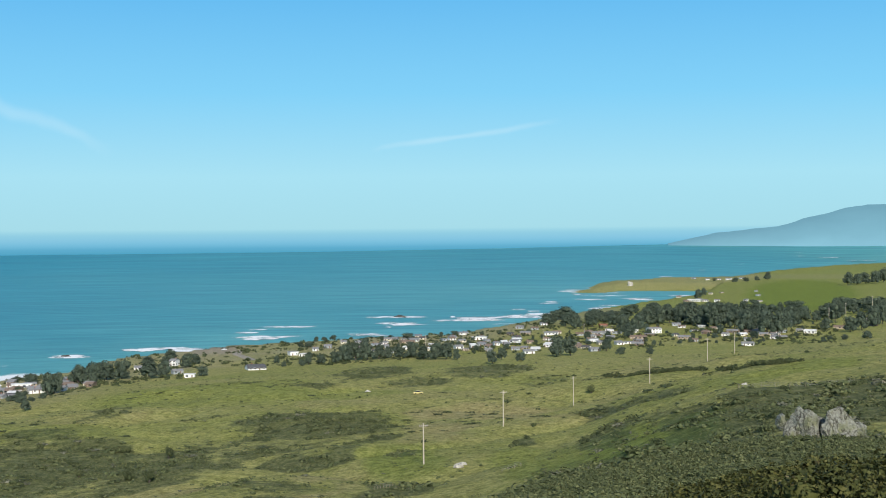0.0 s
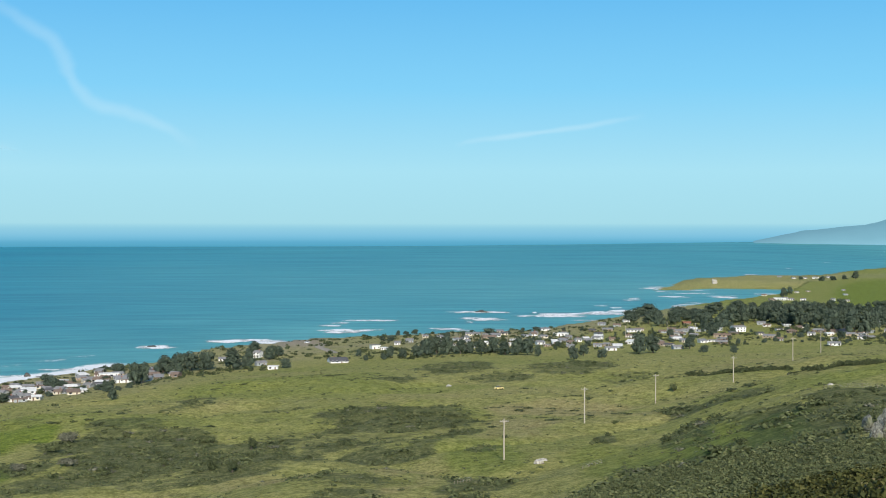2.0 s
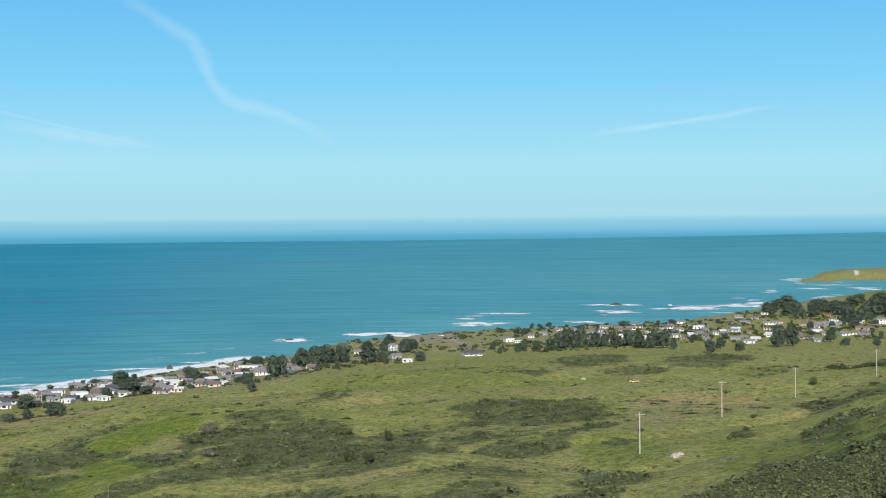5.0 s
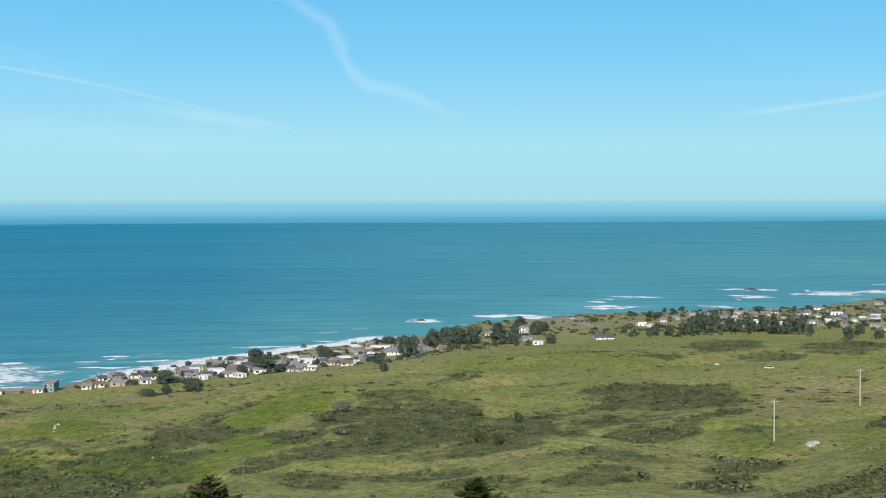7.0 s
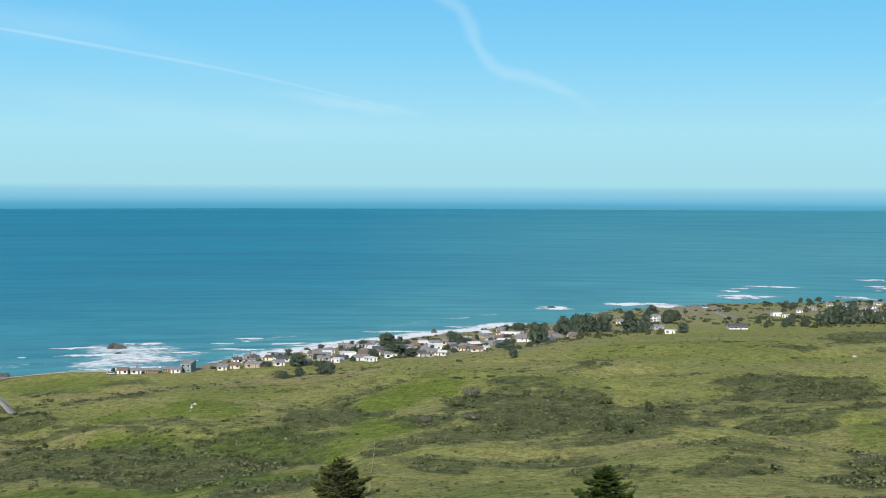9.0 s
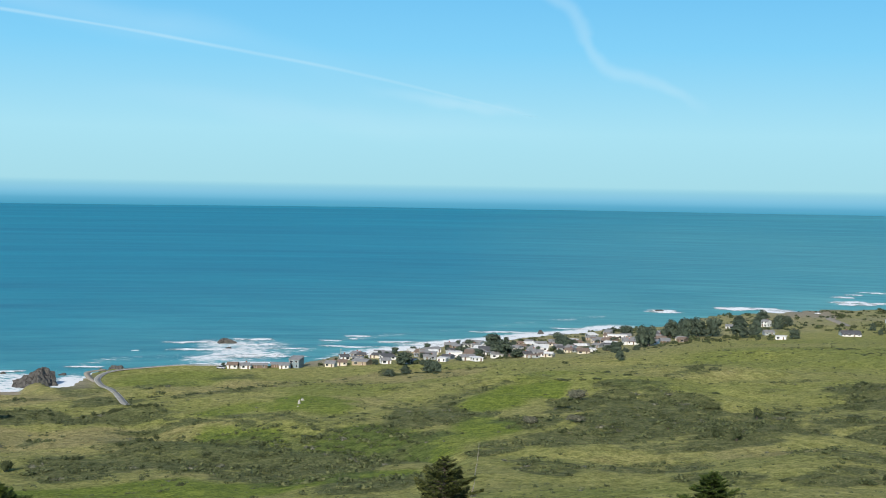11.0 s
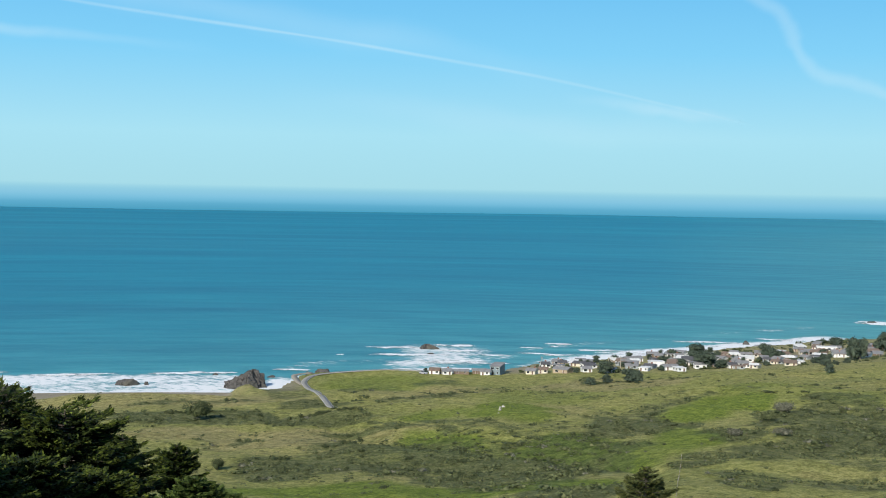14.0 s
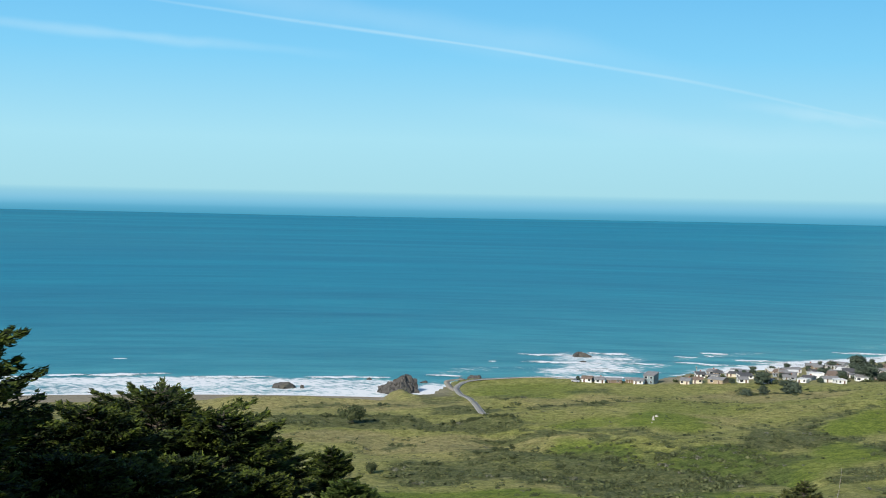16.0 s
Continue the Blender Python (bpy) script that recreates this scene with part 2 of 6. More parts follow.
def ground_material():
    m, tree, surface, where = material("grassland", 0.95)
    broad = cloudy(tree, where, 0.012, 5, 0.6)
    medium = cloudy(tree, where, 0.07, 5, 0.65)
    tuft = cloudy(tree, where, 0.33, 4, 0.7)
    fine = cloudy(tree, where, 1.1, 5, 0.8)
    grain = maths(tree, "MULTIPLY_ADD", tuft, 0.42, maths(tree, "MULTIPLY", fine, 0.58))
    green = ramp(tree, grain, [(0.42, (0.148, 0.156, 0.047)), (0.5, (0.262, 0.26, 0.083)), (0.58, (0.40, 0.38, 0.142))])
    lush_haze = ramp(tree, grain, [(0.42, (0.085, 0.118, 0.020)), (0.5, (0.152, 0.198, 0.032)), (0.58, (0.24, 0.282, 0.056))])
    straw = ramp(tree, grain, [(0.42, (0.18, 0.155, 0.062)), (0.5, (0.30, 0.262, 0.112)), (0.58, (0.42, 0.37, 0.175))])
    brush = ramp(tree, grain, [(0.42, (0.054, 0.065, 0.026)), (0.5, (0.100, 0.114, 0.046)), (0.58, (0.178, 0.184, 0.084))])
    green_brush = ramp(tree, grain, [(0.42, (0.046, 0.068, 0.018)), (0.5, (0.088, 0.120, 0.031)), (0.58, (0.150, 0.185, 0.058))])
    brush = blend(tree, attribute(tree, "lush_haze"), brush, green_brush)
    thick = maths(tree, "MULTIPLY_ADD", broad, 3.0, -1.3, clamp=True)
    colour = blend(tree, maths(tree, "MAXIMUM", maths(tree, "MULTIPLY", thick, 0.6), attribute(tree, "lush_haze")), green, lush_haze)
    parched = maths(tree, "MULTIPLY_ADD", attribute(tree, "lush_haze"), -0.7, attribute(tree, "dry"))
    dry = maths(tree, "ADD", parched, maths(tree, "MULTIPLY_ADD", medium, 1.7, -0.9), clamp=True)
    colour = blend(tree, maths(tree, "MULTIPLY", dry, 0.9), colour, straw)
    clumps = cloudy(tree, where, 0.16, 5, 0.75)
    mottled = maths(tree, "MULTIPLY_ADD", medium, 1.6, maths(tree, "MULTIPLY_ADD", clumps, 4.2, -3.45))
    low = maths(tree, "MULTIPLY_ADD", attribute(tree, "scrub"), 1.9, mottled, clamp=True)
    colour = blend(tree, maths(tree, "MULTIPLY", low, 0.9), colour, brush)
    dots = maths(tree, "MULTIPLY_ADD", clumps, 7.0, -4.1, clamp=True)   # rank tufts and low growth
    colour = blend(tree, maths(tree, "MULTIPLY", dots, 0.4), colour, brush)
    bare = ramp(tree, grain, [(0.3, (0.19, 0.165, 0.115)), (0.7, (0.40, 0.35, 0.26))])
    colour = blend(tree, attribute(tree, "bare"), colour, bare)
    tree.links.new(colour, surface.inputs["Base Color"])
    relief(tree, surface, maths(tree, "ADD", maths(tree, "MULTIPLY", medium, 1.5), grain), 0.8, 0.9)
    surface.inputs["Specular IOR Level"].default_value = 0.1
    return m


def sea_material():
    m, tree, surface, where = material("sea_water", 0.4)
    crests = tree.nodes.new("ShaderNodeAttribute")
    crests.attribute_name = "wave"
    crests = crests.outputs["Vector"]
    swell = cloudy(tree, crests, 0.03, 6, 0.65, (0.22, 1.5, 1))
    ripple = cloudy(tree, crests, 0.25, 4, 0.6, (0.4, 1.5, 1))
    drift = cloudy(tree, crests, 0.0022, 5, 0.6, (0.45, 2.4, 1))
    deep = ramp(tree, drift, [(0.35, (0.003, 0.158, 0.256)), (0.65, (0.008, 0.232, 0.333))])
    shoal_haze = ramp(tree, swell, [(0.35, (0.066, 0.275, 0.300)), (0.65, (0.125, 0.375, 0.382))])
    # the shallow-water tint also stands in for haze over far water
    water = blend(tree, attribute(tree, "shoal_haze"), deep, shoal_haze)
    # bright and dark swell lines are painted into the water colour
    water = blend(tree, 1.0, water, ramp(tree, swell, [(0.38, (0.86, 0.885, 0.905)), (0.62, (1.09, 1.07, 1.055))]), "MULTIPLY")
    mottle = cloudy(tree, crests, 0.006, 4, 0.6, (0.5, 1.6, 1))
    water = blend(tree, 1.0, water, ramp(tree, mottle, [(0.36, (0.90, 0.93, 0.95)), (0.64, (1.07, 1.04, 1.02))]), "MULTIPLY")
    lace = cloudy(tree, where, 0.16, 6, 0.72, (1, 1.6, 1))
    churn = maths(tree, "ADD", attribute(tree, "foam"), maths(tree, "MULTIPLY_ADD", lace, 1.5, -0.75))
    churn = ramp(tree, churn, [(0.38, (0, 0, 0)), (0.62, (1, 1, 1))])
    tree.links.new(blend(tree, churn, water, (0.80, 0.83, 0.84)), surface.inputs["Base Color"])
    tree.links.new(maths(tree, "MULTIPLY_ADD", churn, 0.5, 0.4), surface.inputs["Roughness"])
    surface.inputs["IOR"].default_value = 1.33
    surface.inputs["Specular IOR Level"].default_value = 0.1
    relief(tree, surface, maths(tree, "ADD", swell, maths(tree, "MULTIPLY", ripple, 0.3)), 0.5, 1.4)
    return m


grassland, sea_water = ground_material(), sea_material()

# ---- ground, sea and distance ----
def fan(start, stop, fine, coarse):
    """Turns round the lookout, fine where the view passes."""
    return np.concatenate([np.arange(-180, start, coarse), np.arange(start, stop, fine), np.arange(stop, 180, coarse), [180.0]])


HILL_SCRUB = (  # turn, distance, half width, half depth, slant (metres away for each metre to the right), amount
    (-1.7, 739, 23, 53, 0, 0.85), (-4, 685, 17, 17, 0, 0.5), (3, 770, 22, 76, 0, 0.85), (1, 687, 17, 26, 0, 0.8),
    (5.3, 670, 11, 12, 0, 0.8), (-8.1, 440, 21, 13, -0.2, 0.75), (-15.3, 309, 17, 45, -0.3, 1.), (-12.4, 270, 10, 32, -0.6, 1.),
    (-10.8, 256, 9, 20, -0.9, 0.81), (-6.9, 352, 7, 55, -0.8, 1.), (-9.7, 218, 8, 42, -3, 1.), (-5.2, 225, 10, 75, -1.8, 1.),
    (-8, 167, 6, 17, -0.1, 0.94), (-15.7, 218, 9, 21, 0, 1.), (2.1, 319, 8, 17, 0.3, 1.), (-6, 456, 5, 8, 0, 0.8))
PASTURE_SCRUB = (  # the same, over the open pasture
    (5.3, 503, 31, 52, 0.1, 1), (3, 502, 10, 26, 0, 0.9), (3.5, 429, 12, 26, 2.1, 1.), (7.4, 450, 20, 34, 0, 0.6),
    (5.8, 394, 15, 22, -0.2, 1.), (15.4, 469, 23, 46, 0, 0.95), (16.7, 520, 13, 17, 0, 0.85), (12.5, 422, 23, 57, 0, 1.),
    (16.7, 416, 14, 29, 0, 0.88), (10, 400, 12, 32, 0, 0.68), (13.6, 368, 23, 11, 0, 0.88), (13.5, 574, 10, 5, 2.6, 0.9),
    (10.2, 466, 11, 25, 3, 0.6), (7.9, 322, 15, 14, -0.3, 0.61), (9.7, 553, 9, 10, 0, 0.35), (12.6, 299, 11, 10, 0, 0.68))
KNOLL_SCRUB = (  # the same, round the grassy knoll
    (16.8, 517, 8, 10, 0, 0.95), (18.4, 481, 12, 29, 1.3, 1), (21, 426, 11, 20, -0.1, 0.95), (14.4, 448, 18, 40, 0, 0.9),
    (16.4, 430, 16, 26, 0, 1.), (12.6, 396, 18, 34, 0, 0.94), (18.2, 386, 22, 20, 0, 0.81), (19.7, 327, 13, 18, 0, 0.74),
    (15.2, 334, 15, 18, 0, 0.74), (21.3, 384, 9, 8, 0, 0.61), (22.2, 459, 4, 12, 0, 0.8), (26.5, 650, 7, 27, 0, 1),
    (24, 518, 10, 8, 0.5, 0.7), (23, 551, 11, 5, 1.4, 0.6), (10.6, 525, 6, 6, 0, 0.5), (13.9, 589, 11, 16, 3, 0.9))
TERRACE_SCRUB = (  # the same, over the low ground
    (44.2, 532, 20, 18, 0, 0.9), (41.6, 530, 24, 20, 0, 0.95), (38.2, 520, 24, 13, 0, 0.95), (34.7, 496, 8, 6, -1.3, 1),
    (43.3, 584, 29, 10, 0, 0.5), (38.2, 562, 16, 13, 0, 0.6), (38.8, 399, 20, 28, 0, 0.81), (40, 374, 9, 16, 0, 0.74),
    (34.7, 394, 15, 34, -0.7, 1.), (31.8, 382, 11, 24, -1.2, 0.94), (32.8, 346, 10, 16, 0, 0.81), (42.7, 666, 11, 56, 0, 0.5),
    (39.1, 615, 10, 36, 0, 0.6), (36.1, 625, 15, 32, 0, 0.35), (32.8, 578, 10, 22, 0, 0.5), (34.7, 566, 9, 18, 1, 0.4))
CREEK_SCRUB = (  # the same, along the creek
    (31.2, 469, 21, 11, -1.4, 0.7), (32.8, 470, 12, 5, -1.6, 0.75), (29.3, 408, 15, 26, -1, 0.94), (29.7, 346, 14, 32, 0, 1.),
    (27.3, 293, 13, 11, 0, 1.), (25.9, 438, 14, 16, 1.4, 1.), (24.6, 469, 9, 23, 2.8, 0.95), (27.3, 370, 11, 40, 0, 0.74),
    (24.3, 506, 11, 17, 3, 0.6), (26.4, 529, 11, 14, 0, 0.35), (28.6, 460, 11, 20, 0, 0.35), (25.5, 406, 8, 14, 0, 1.),
    (22.6, 370, 8, 8, 0, 0.68), (26, 550, 14, 6, 0, 0.5), (22.4, 539, 16, 7, 1.4, 0.7))
ODD_SCRUB = (  # the same, small patches here and there
    (-3, 398, 3, 11, 0, 0.81), (-9.2, 336, 8, 8, -0.8, 0.68), (1.3, 394, 5, 17, 0, 0.68), (7.6, 296, 12, 10, 0, 0.68),
    (26.5, 504, 6, 14, 0, 0.5), (27.8, 573, 9, 18, 0, 0.4), (32.8, 641, 16, 26, 0, 0.5), (41.1, 472, 4, 10, 0, 0.6),
    (30.9, 593, 10, 20, 0, 0.4))
SLOPE_SCRUB = (  # the same, over the near slope
    (-14.8, 299, 24, 66, -0.4, 1.0), (-12.2, 211, 16, 44, -1.5, 1.0), (-7.6, 208, 18, 72, -0.5, 1.0), (-10.3, 287, 11, 32, -2.9, 1.0), (-16.4, 332, 16, 29, 0.0, 1.0),
    (3.0, 262, 8, 41, 0.0, 1.0), (34.5, 430, 27, 33, 0.0, 0.75), (35.8, 491, 18, 5, 0.0, 0.7), (31.1, 448, 13, 5, -1.2, 0.5))
VALLEY_SCRUB = (  # the same, in the green valley
    (28.3, 428, 23, 15, 0.0, 0.94), (27.6, 372, 23, 39, 0.0, 1.), (25.3, 412, 9, 20, 0.0, 0.94), (29.6, 408, 13, 27, 0.0, 0.81),
    (23.8, 463, 9, 25, 0.3, 0.85), (25.1, 488, 12, 34, 1.9, 0.6), (30.9, 437, 11, 5, -1.1, 0.68), (29.0, 439, 9, 5, 0.0, 0.68),
    (36.5, 520, 11, 5, 0.0, 0.4), (32.3, 581, 10, 23, 0.0, 0.4), (27.9, 399, 15, 22, 0.0, 0.68), (30.0, 327, 16, 26, 0.0, 0.94))
LUSH = (  # greener grass
    (-8.5, 291, 16, 46, -1.4, 0.7), (-14.2, 455, 28, 32, 0.9, 0.5), (-3.8, 336, 15, 48, -1.8, 0.55), (1.6, 376, 11, 36, -0.1, 0.6),
    (10.2, 661, 54, 53, -0.4, 0.45), (14.7, 528, 24, 21, 0, 0.4), (7.9, 698, 29, 34, 0, 0.4), (21.3, 511, 19, 37, 0.9, 1.1),
    (22.7, 420, 10, 33, 0.4, 0.9), (29.6, 501, 14, 28, 0, 0.8), (19.6, 572, 21, 24, 0, 0.6), (24.3, 398, 11, 24, 0, 0.7),
    (4.8, 632, 39, 26, 0, 0.4), (32.8, 308, 38, 14, 0, 1.3), (38.8, 327, 27, 21, 0, 1.1), (30.7, 511, 9, 31, 0, 1))
LUSH_LOW = (  # the same, on the low ground
    (35.4, 650, 29, 37, 0, 0.6), (28.6, 567, 28, 38, 0, 0.45), (32.8, 512, 15, 13, 0, 0.7), (27.6, 424, 16, 21, 0, 0.8),
    (32.8, 456, 15, 10, -1.1, 0.6), (-14.6, 2096, 73, 535, 0, 0.7))
STRAW = (  # drier grass
    (-1.5, 531, 26, 34, 0, 1.1), (0.6, 460, 11, 40, -0.1, 0.7), (4.4, 355, 15, 14, 1.4, 0.6), (-4.6, 479, 18, 40, -0, 0.5),
    (-9.7, 691, 43, 52, 0, 0.4), (4.4, 592, 19, 22, 0, 0.4), (25.8, 624, 39, 42, 0.5, 1.3), (16.4, 353, 13, 5, 0, 0.5),
    (11.2, 345, 18, 14, -0.5, 0.8), (14.9, 571, 28, 22, 0, 0.35), (28.3, 518, 11, 17, 0, 0.5), (4.4, 321, 11, 9, 2.1, 0.5),
    (37.9, 472, 39, 28, 0, 1.2), (42.9, 487, 24, 17, 0, 0.8), (38.8, 434, 32, 8, 0, 0.6), (41.1, 588, 36, 20, 0, 0.7))
DRY_LOW = (  # the same, near the village and the road
    (25.3, 641, 32, 34, 0.2, 1.3), (32.8, 590, 34, 28, 0, 0.5), (35.4, 350, 9, 8, 0, 0.6), (37.4, 379, 12, 10, 0, 0.6))


def patches(x, y, table):
    wx, wy = (patchy(x, y, 20, 71, 4) - 0.5) * 15, (patchy(x, y, 20, 73, 4) - 0.5) * 22   # ragged edges
    x, y = x + wx, y + wy
    total = np.zeros(np.shape(x))
    for turn, d, across, deep, slant, amount in table:
        cx, cy = -math.sin(radians(turn)), math.cos(radians(turn))
        side = x * cy - y * cx
        along = x * cx + y * cy - d - slant * side
        total = np.maximum(total, amount * ease(np.hypot(side / across, along / deep), 1.25, 0.75))
    return total


def scrub_amount(x, y):
    total = np.max([patches(x, y, table) for table in (HILL_SCRUB, PASTURE_SCRUB, KNOLL_SCRUB, TERRACE_SCRUB, CREEK_SCRUB, VALLEY_SCRUB, SLOPE_SCRUB, ODD_SCRUB)], axis=0)
    rough = patchy(x, y, 26, 31, 4)
    a, d = polar(x, y)
    low_ground = (0.17 * ease(a, 31, 37) + 0.10 * ease(a, 24, 28)) * ease(d, 620, 540) * ease(d, 330, 360)   # more scrub on the terrace, added to darken it
    return np.clip(total * (0.6 + 1.1 * rough) + (rough - 0.6) * 0.5 + low_ground, 0, 1) * ease(np.hypot(x, y), 20, 60)


turns = fan(-24, 62, 0.17, 4.0)
reach = np.concatenate([[0.0], np.geomspace(3, 200, 60), np.geomspace(203, 1000, 270), np.geomspace(1006, 4950, 110)])
A, D = np.meshgrid(np.radians(turns), reach, indexing="ij")
GX, GY = -np.sin(A) * D, np.cos(A) * D
GZ = ground(GX, GY)
land = sheet("ground", np.stack([GX, GY, GZ], -1).reshape(-1, 3)[:, :], len(turns), len(reach), grassland)
tagged(land, "rolling green coastal pasture with dry grass and scrub patches", "hillside", kind="structure")
gs, gh, turn_of = shore(GX, GY), head(GX, GY), np.degrees(A)
steep = np.abs(np.gradient(GZ, axis=1)) / np.maximum(np.gradient(D, axis=1), 0.1)
mask(land, "scrub", scrub_amount(GX, GY).ravel())
# a little straw tint mutes the far land, standing in for haze
far_off = 0.08 * ease(D, 1500, 2100)
edge_dry = far_off + ease(gs, 190, 100) * ease(np.degrees(A), 39, 42) * 0.7
mask(land, "dry", np.clip(edge_dry + (patchy(GX, GY, 70, 41, 5) - 0.45) * 1.0 + np.maximum(patches(GX, GY, STRAW), patches(GX, GY, DRY_LOW)) * (0.7 + 0.8 * patchy(GX, GY, 25, 43, 3)), 0, 1).ravel())
bed = np.interp(turn_of, (23, 25, 28, 31, 34, 37), (330, 372, 405, 430, 452, 480))
creek = np.exp(-((D - bed) / 30) ** 2) * ease(turn_of, 22.5, 25.5) * ease(turn_of, 39, 35.5)
# far land takes the greener tint too, painted in for haze
mask(land, "lush_haze", np.clip(0.5 * ease(D, 1200, 1600) * (1 - 0.8 * ease(gh, -40, 20) * (turn_of > -13)) + creek * 0.5 + np.maximum(patches(GX, GY, LUSH), patches(GX, GY, LUSH_LOW)) * (0.75 + 0.6 * patchy(GX, GY, 30, 47, 3)), 0, 1).ravel())
lived_in = ease(gs, 320, 120) * ease(D, 690, 760) * ease(turn_of, 35, 30) * (0.15 + 0.6 * patchy(GX, GY, 25, 45, 3)) * (D < 1700)
cliff = ease(steep, 0.4, 0.9) * ease(D, 500, 600) * (0.35 + 0.9 * patchy(GX, GY, 20, 46, 3)) * (1 - 0.6 * ease(turn_of, 39, 40))
strand = ease(GZ, 4.5, 3.0) * ease(gs, 66, 56) * (D < 1500) * ease(turn_of, 40.2, 41.0)
cape = ease(gh, -20, 30) * (D > 1900) * (0.4 + 0.5 * patchy(GX, GY, 80, 48, 3))
cut = np.exp(-((turn_of - 9.4) / 0.9) ** 4 - ((D - 1130) / 45) ** 4) * (0.5 + patchy(GX, GY, 18, 49, 3))
earth = np.exp(-((turn_of - 29.4) / 1.0) ** 4 - ((D - 722) / 26) ** 4) * (0.4 + 0.6 * patchy(GX, GY, 14, 50, 3))
bluff_earth = np.exp(-((turn_of - 39.3) / 0.75) ** 4 - ((D - 655) / 32) ** 4) * (0.35 + 0.6 * patchy(GX, GY, 14, 52, 3))
mask(land, "bare", np.clip(cut + earth + bluff_earth + cape * 0.28 + np.maximum(np.maximum(cliff, lived_in), strand), 0, 1).ravel())
land.data.flip_normals()

s_turns = fan(-30, 64, 0.3, 6.0)
out = np.concatenate([np.geomspace(560, 2600, 230), np.linspace(2630, 4900, 60)])
SA, SD = np.meshgrid(np.radians(s_turns), out, indexing="ij")
SX, SY = -np.sin(SA) * SD, np.cos(SA) * SD
SZ = sea_level(SX, SY)
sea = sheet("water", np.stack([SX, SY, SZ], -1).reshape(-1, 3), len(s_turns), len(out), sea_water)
sea.data.flip_normals()
ws = -np.maximum(shore(SX, SY), np.where(SD > 1900, head(SX, SY), -1e4))
off = np.clip(ws, 0, None)
s_turn = np.degrees(SA)
# haze put into the water colour: paler far out and towards the right
pale_by_turn = np.interp(s_turn, (16, 24, 36, 46), (1.1, 1.05, 0.7, 0.42))
mask(sea, "shoal_haze", (pale_by_turn * 0.72 * np.exp(-off / (650 + 190 * np.clip(24 - s_turn, 0, 34))) + 0.28 * np.exp(-off / 150) + 0.16 * np.exp(-off / 320) + 0.3 * ease(off, 1200, 3600)).ravel())
surf = patchy(SX, SY, 38, 51, 4)
streaks = patchy(s_turn * 4.2, SD, 9, 57, 4)                               # long lines along the shore
reach_of = np.interp(s_turn, (-12, 0, 15, 17, 28, 30, 38, 40, 60), (60, 70, 80, 125, 112, 92, 70, 84, 84))
power = np.interp(s_turn, (-12, 0, 12, 16, 18, 27, 29, 31, 38, 39.6, 60), (0.5, 0.5, 0.55, 0.75, 1.2, 1.15, 0.75, 0.7, 0.9, 1.0, 0.86))
foam = 0.9 * np.exp(-off / 9)                                             # the wash at the water's edge
foam = np.maximum(foam, power * ease(off, reach_of, reach_of * 0.72) * (0.28 + 0.45 * streaks + 0.25 * surf))
foam = np.maximum(foam, 0.62 * np.exp(-((off - reach_of * 1.5) / 22) ** 2) * (streaks * 0.7 + surf * 0.45) * ease(s_turn, 15, 18) * ease(s_turn, 45, 39))
shelf = np.exp(-((s_turn - 33.2) / 2.4) ** 4 - ((SD - 805) / 60) ** 4)        # rocks awash off the village
foam = np.maximum(foam, shelf * (0.12 + 0.55 * streaks + 0.4 * patchy(SX, SY, 30, 55, 4)))
cove = np.exp(-((s_turn - 39.5) / 1.0) ** 2 - ((SD - 722) / 42) ** 2)
foam = np.maximum(foam, cove * (0.75 + 0.4 * surf))
spray = np.exp(-((s_turn - 32.6) / 2.3) ** 4 - ((SD - 880) / 62) ** 4)
foam = np.maximum(foam, spray * (0.2 + 0.75 * patchy(SX, SY, 34, 59, 4)))
foam = np.where(SD > 2300, foam * 0.6, foam)
wave = sea.data.attributes.new("wave", "FLOAT_VECTOR", "POINT")   # along the crests, and out to sea
wave.data.foreach_set("vector", np.stack([SA * 1500, SD, SD * 0], -1).astype(np.float32).ravel())
mask(sea, "foam", np.where(SD > 3900, 0, foam).ravel())
tagged(sea, "blue-green ocean with white surf along the shore", "ocean", kind="structure")

# ---- builders ----
def mesh_of(name, verts, faces, *materials, smooth=False, slots=None):
    mesh = bpy.data.meshes.new(name)
    verts, faces = np.asarray(verts, np.float32), np.asarray(faces, np.int32)
    mesh.vertices.add(len(verts))
    mesh.vertices.foreach_set("co", verts.ravel())
    mesh.loops.add(faces.size)
    mesh.loops.foreach_set("vertex_index", faces.ravel())
    mesh.polygons.add(len(faces))
    mesh.polygons.foreach_set("loop_start", np.arange(0, faces.size, faces.shape[1], dtype=np.int32))
    mesh.update(calc_edges=True)
    if smooth:
        mesh.polygons.foreach_set("use_smooth", np.ones(len(faces), bool))
    for m in materials:
        mesh.materials.append(m)
    return mesh


def thing(name, at, label, category, group="", turn=0.0):
    """An Empty at the base of a thing that holds its parts."""
    ob = new(name)
    ob.empty_display_size = 0.5
    ob.matrix_world = Matrix.Translation(at) @ pose(0, 0, 0, 0, 0, turn)
    return tagged(ob, label, category, group)


def part(name, shape, material, parent, label=""):
    """One mesh under a thing or a part; shape: a bmesh or a mesh, in the parent's own space."""
    if isinstance(shape, bmesh.types.BMesh):
        mesh = bpy.data.meshes.new(name)
        shape.to_mesh(mesh)
        shape.free()
        mesh.materials.append(material)
    else:
        mesh = shape
        if not mesh.materials:
            mesh.materials.append(material)
    ob = new(name, mesh)
    ob.parent = parent
    return tagged(ob, label)


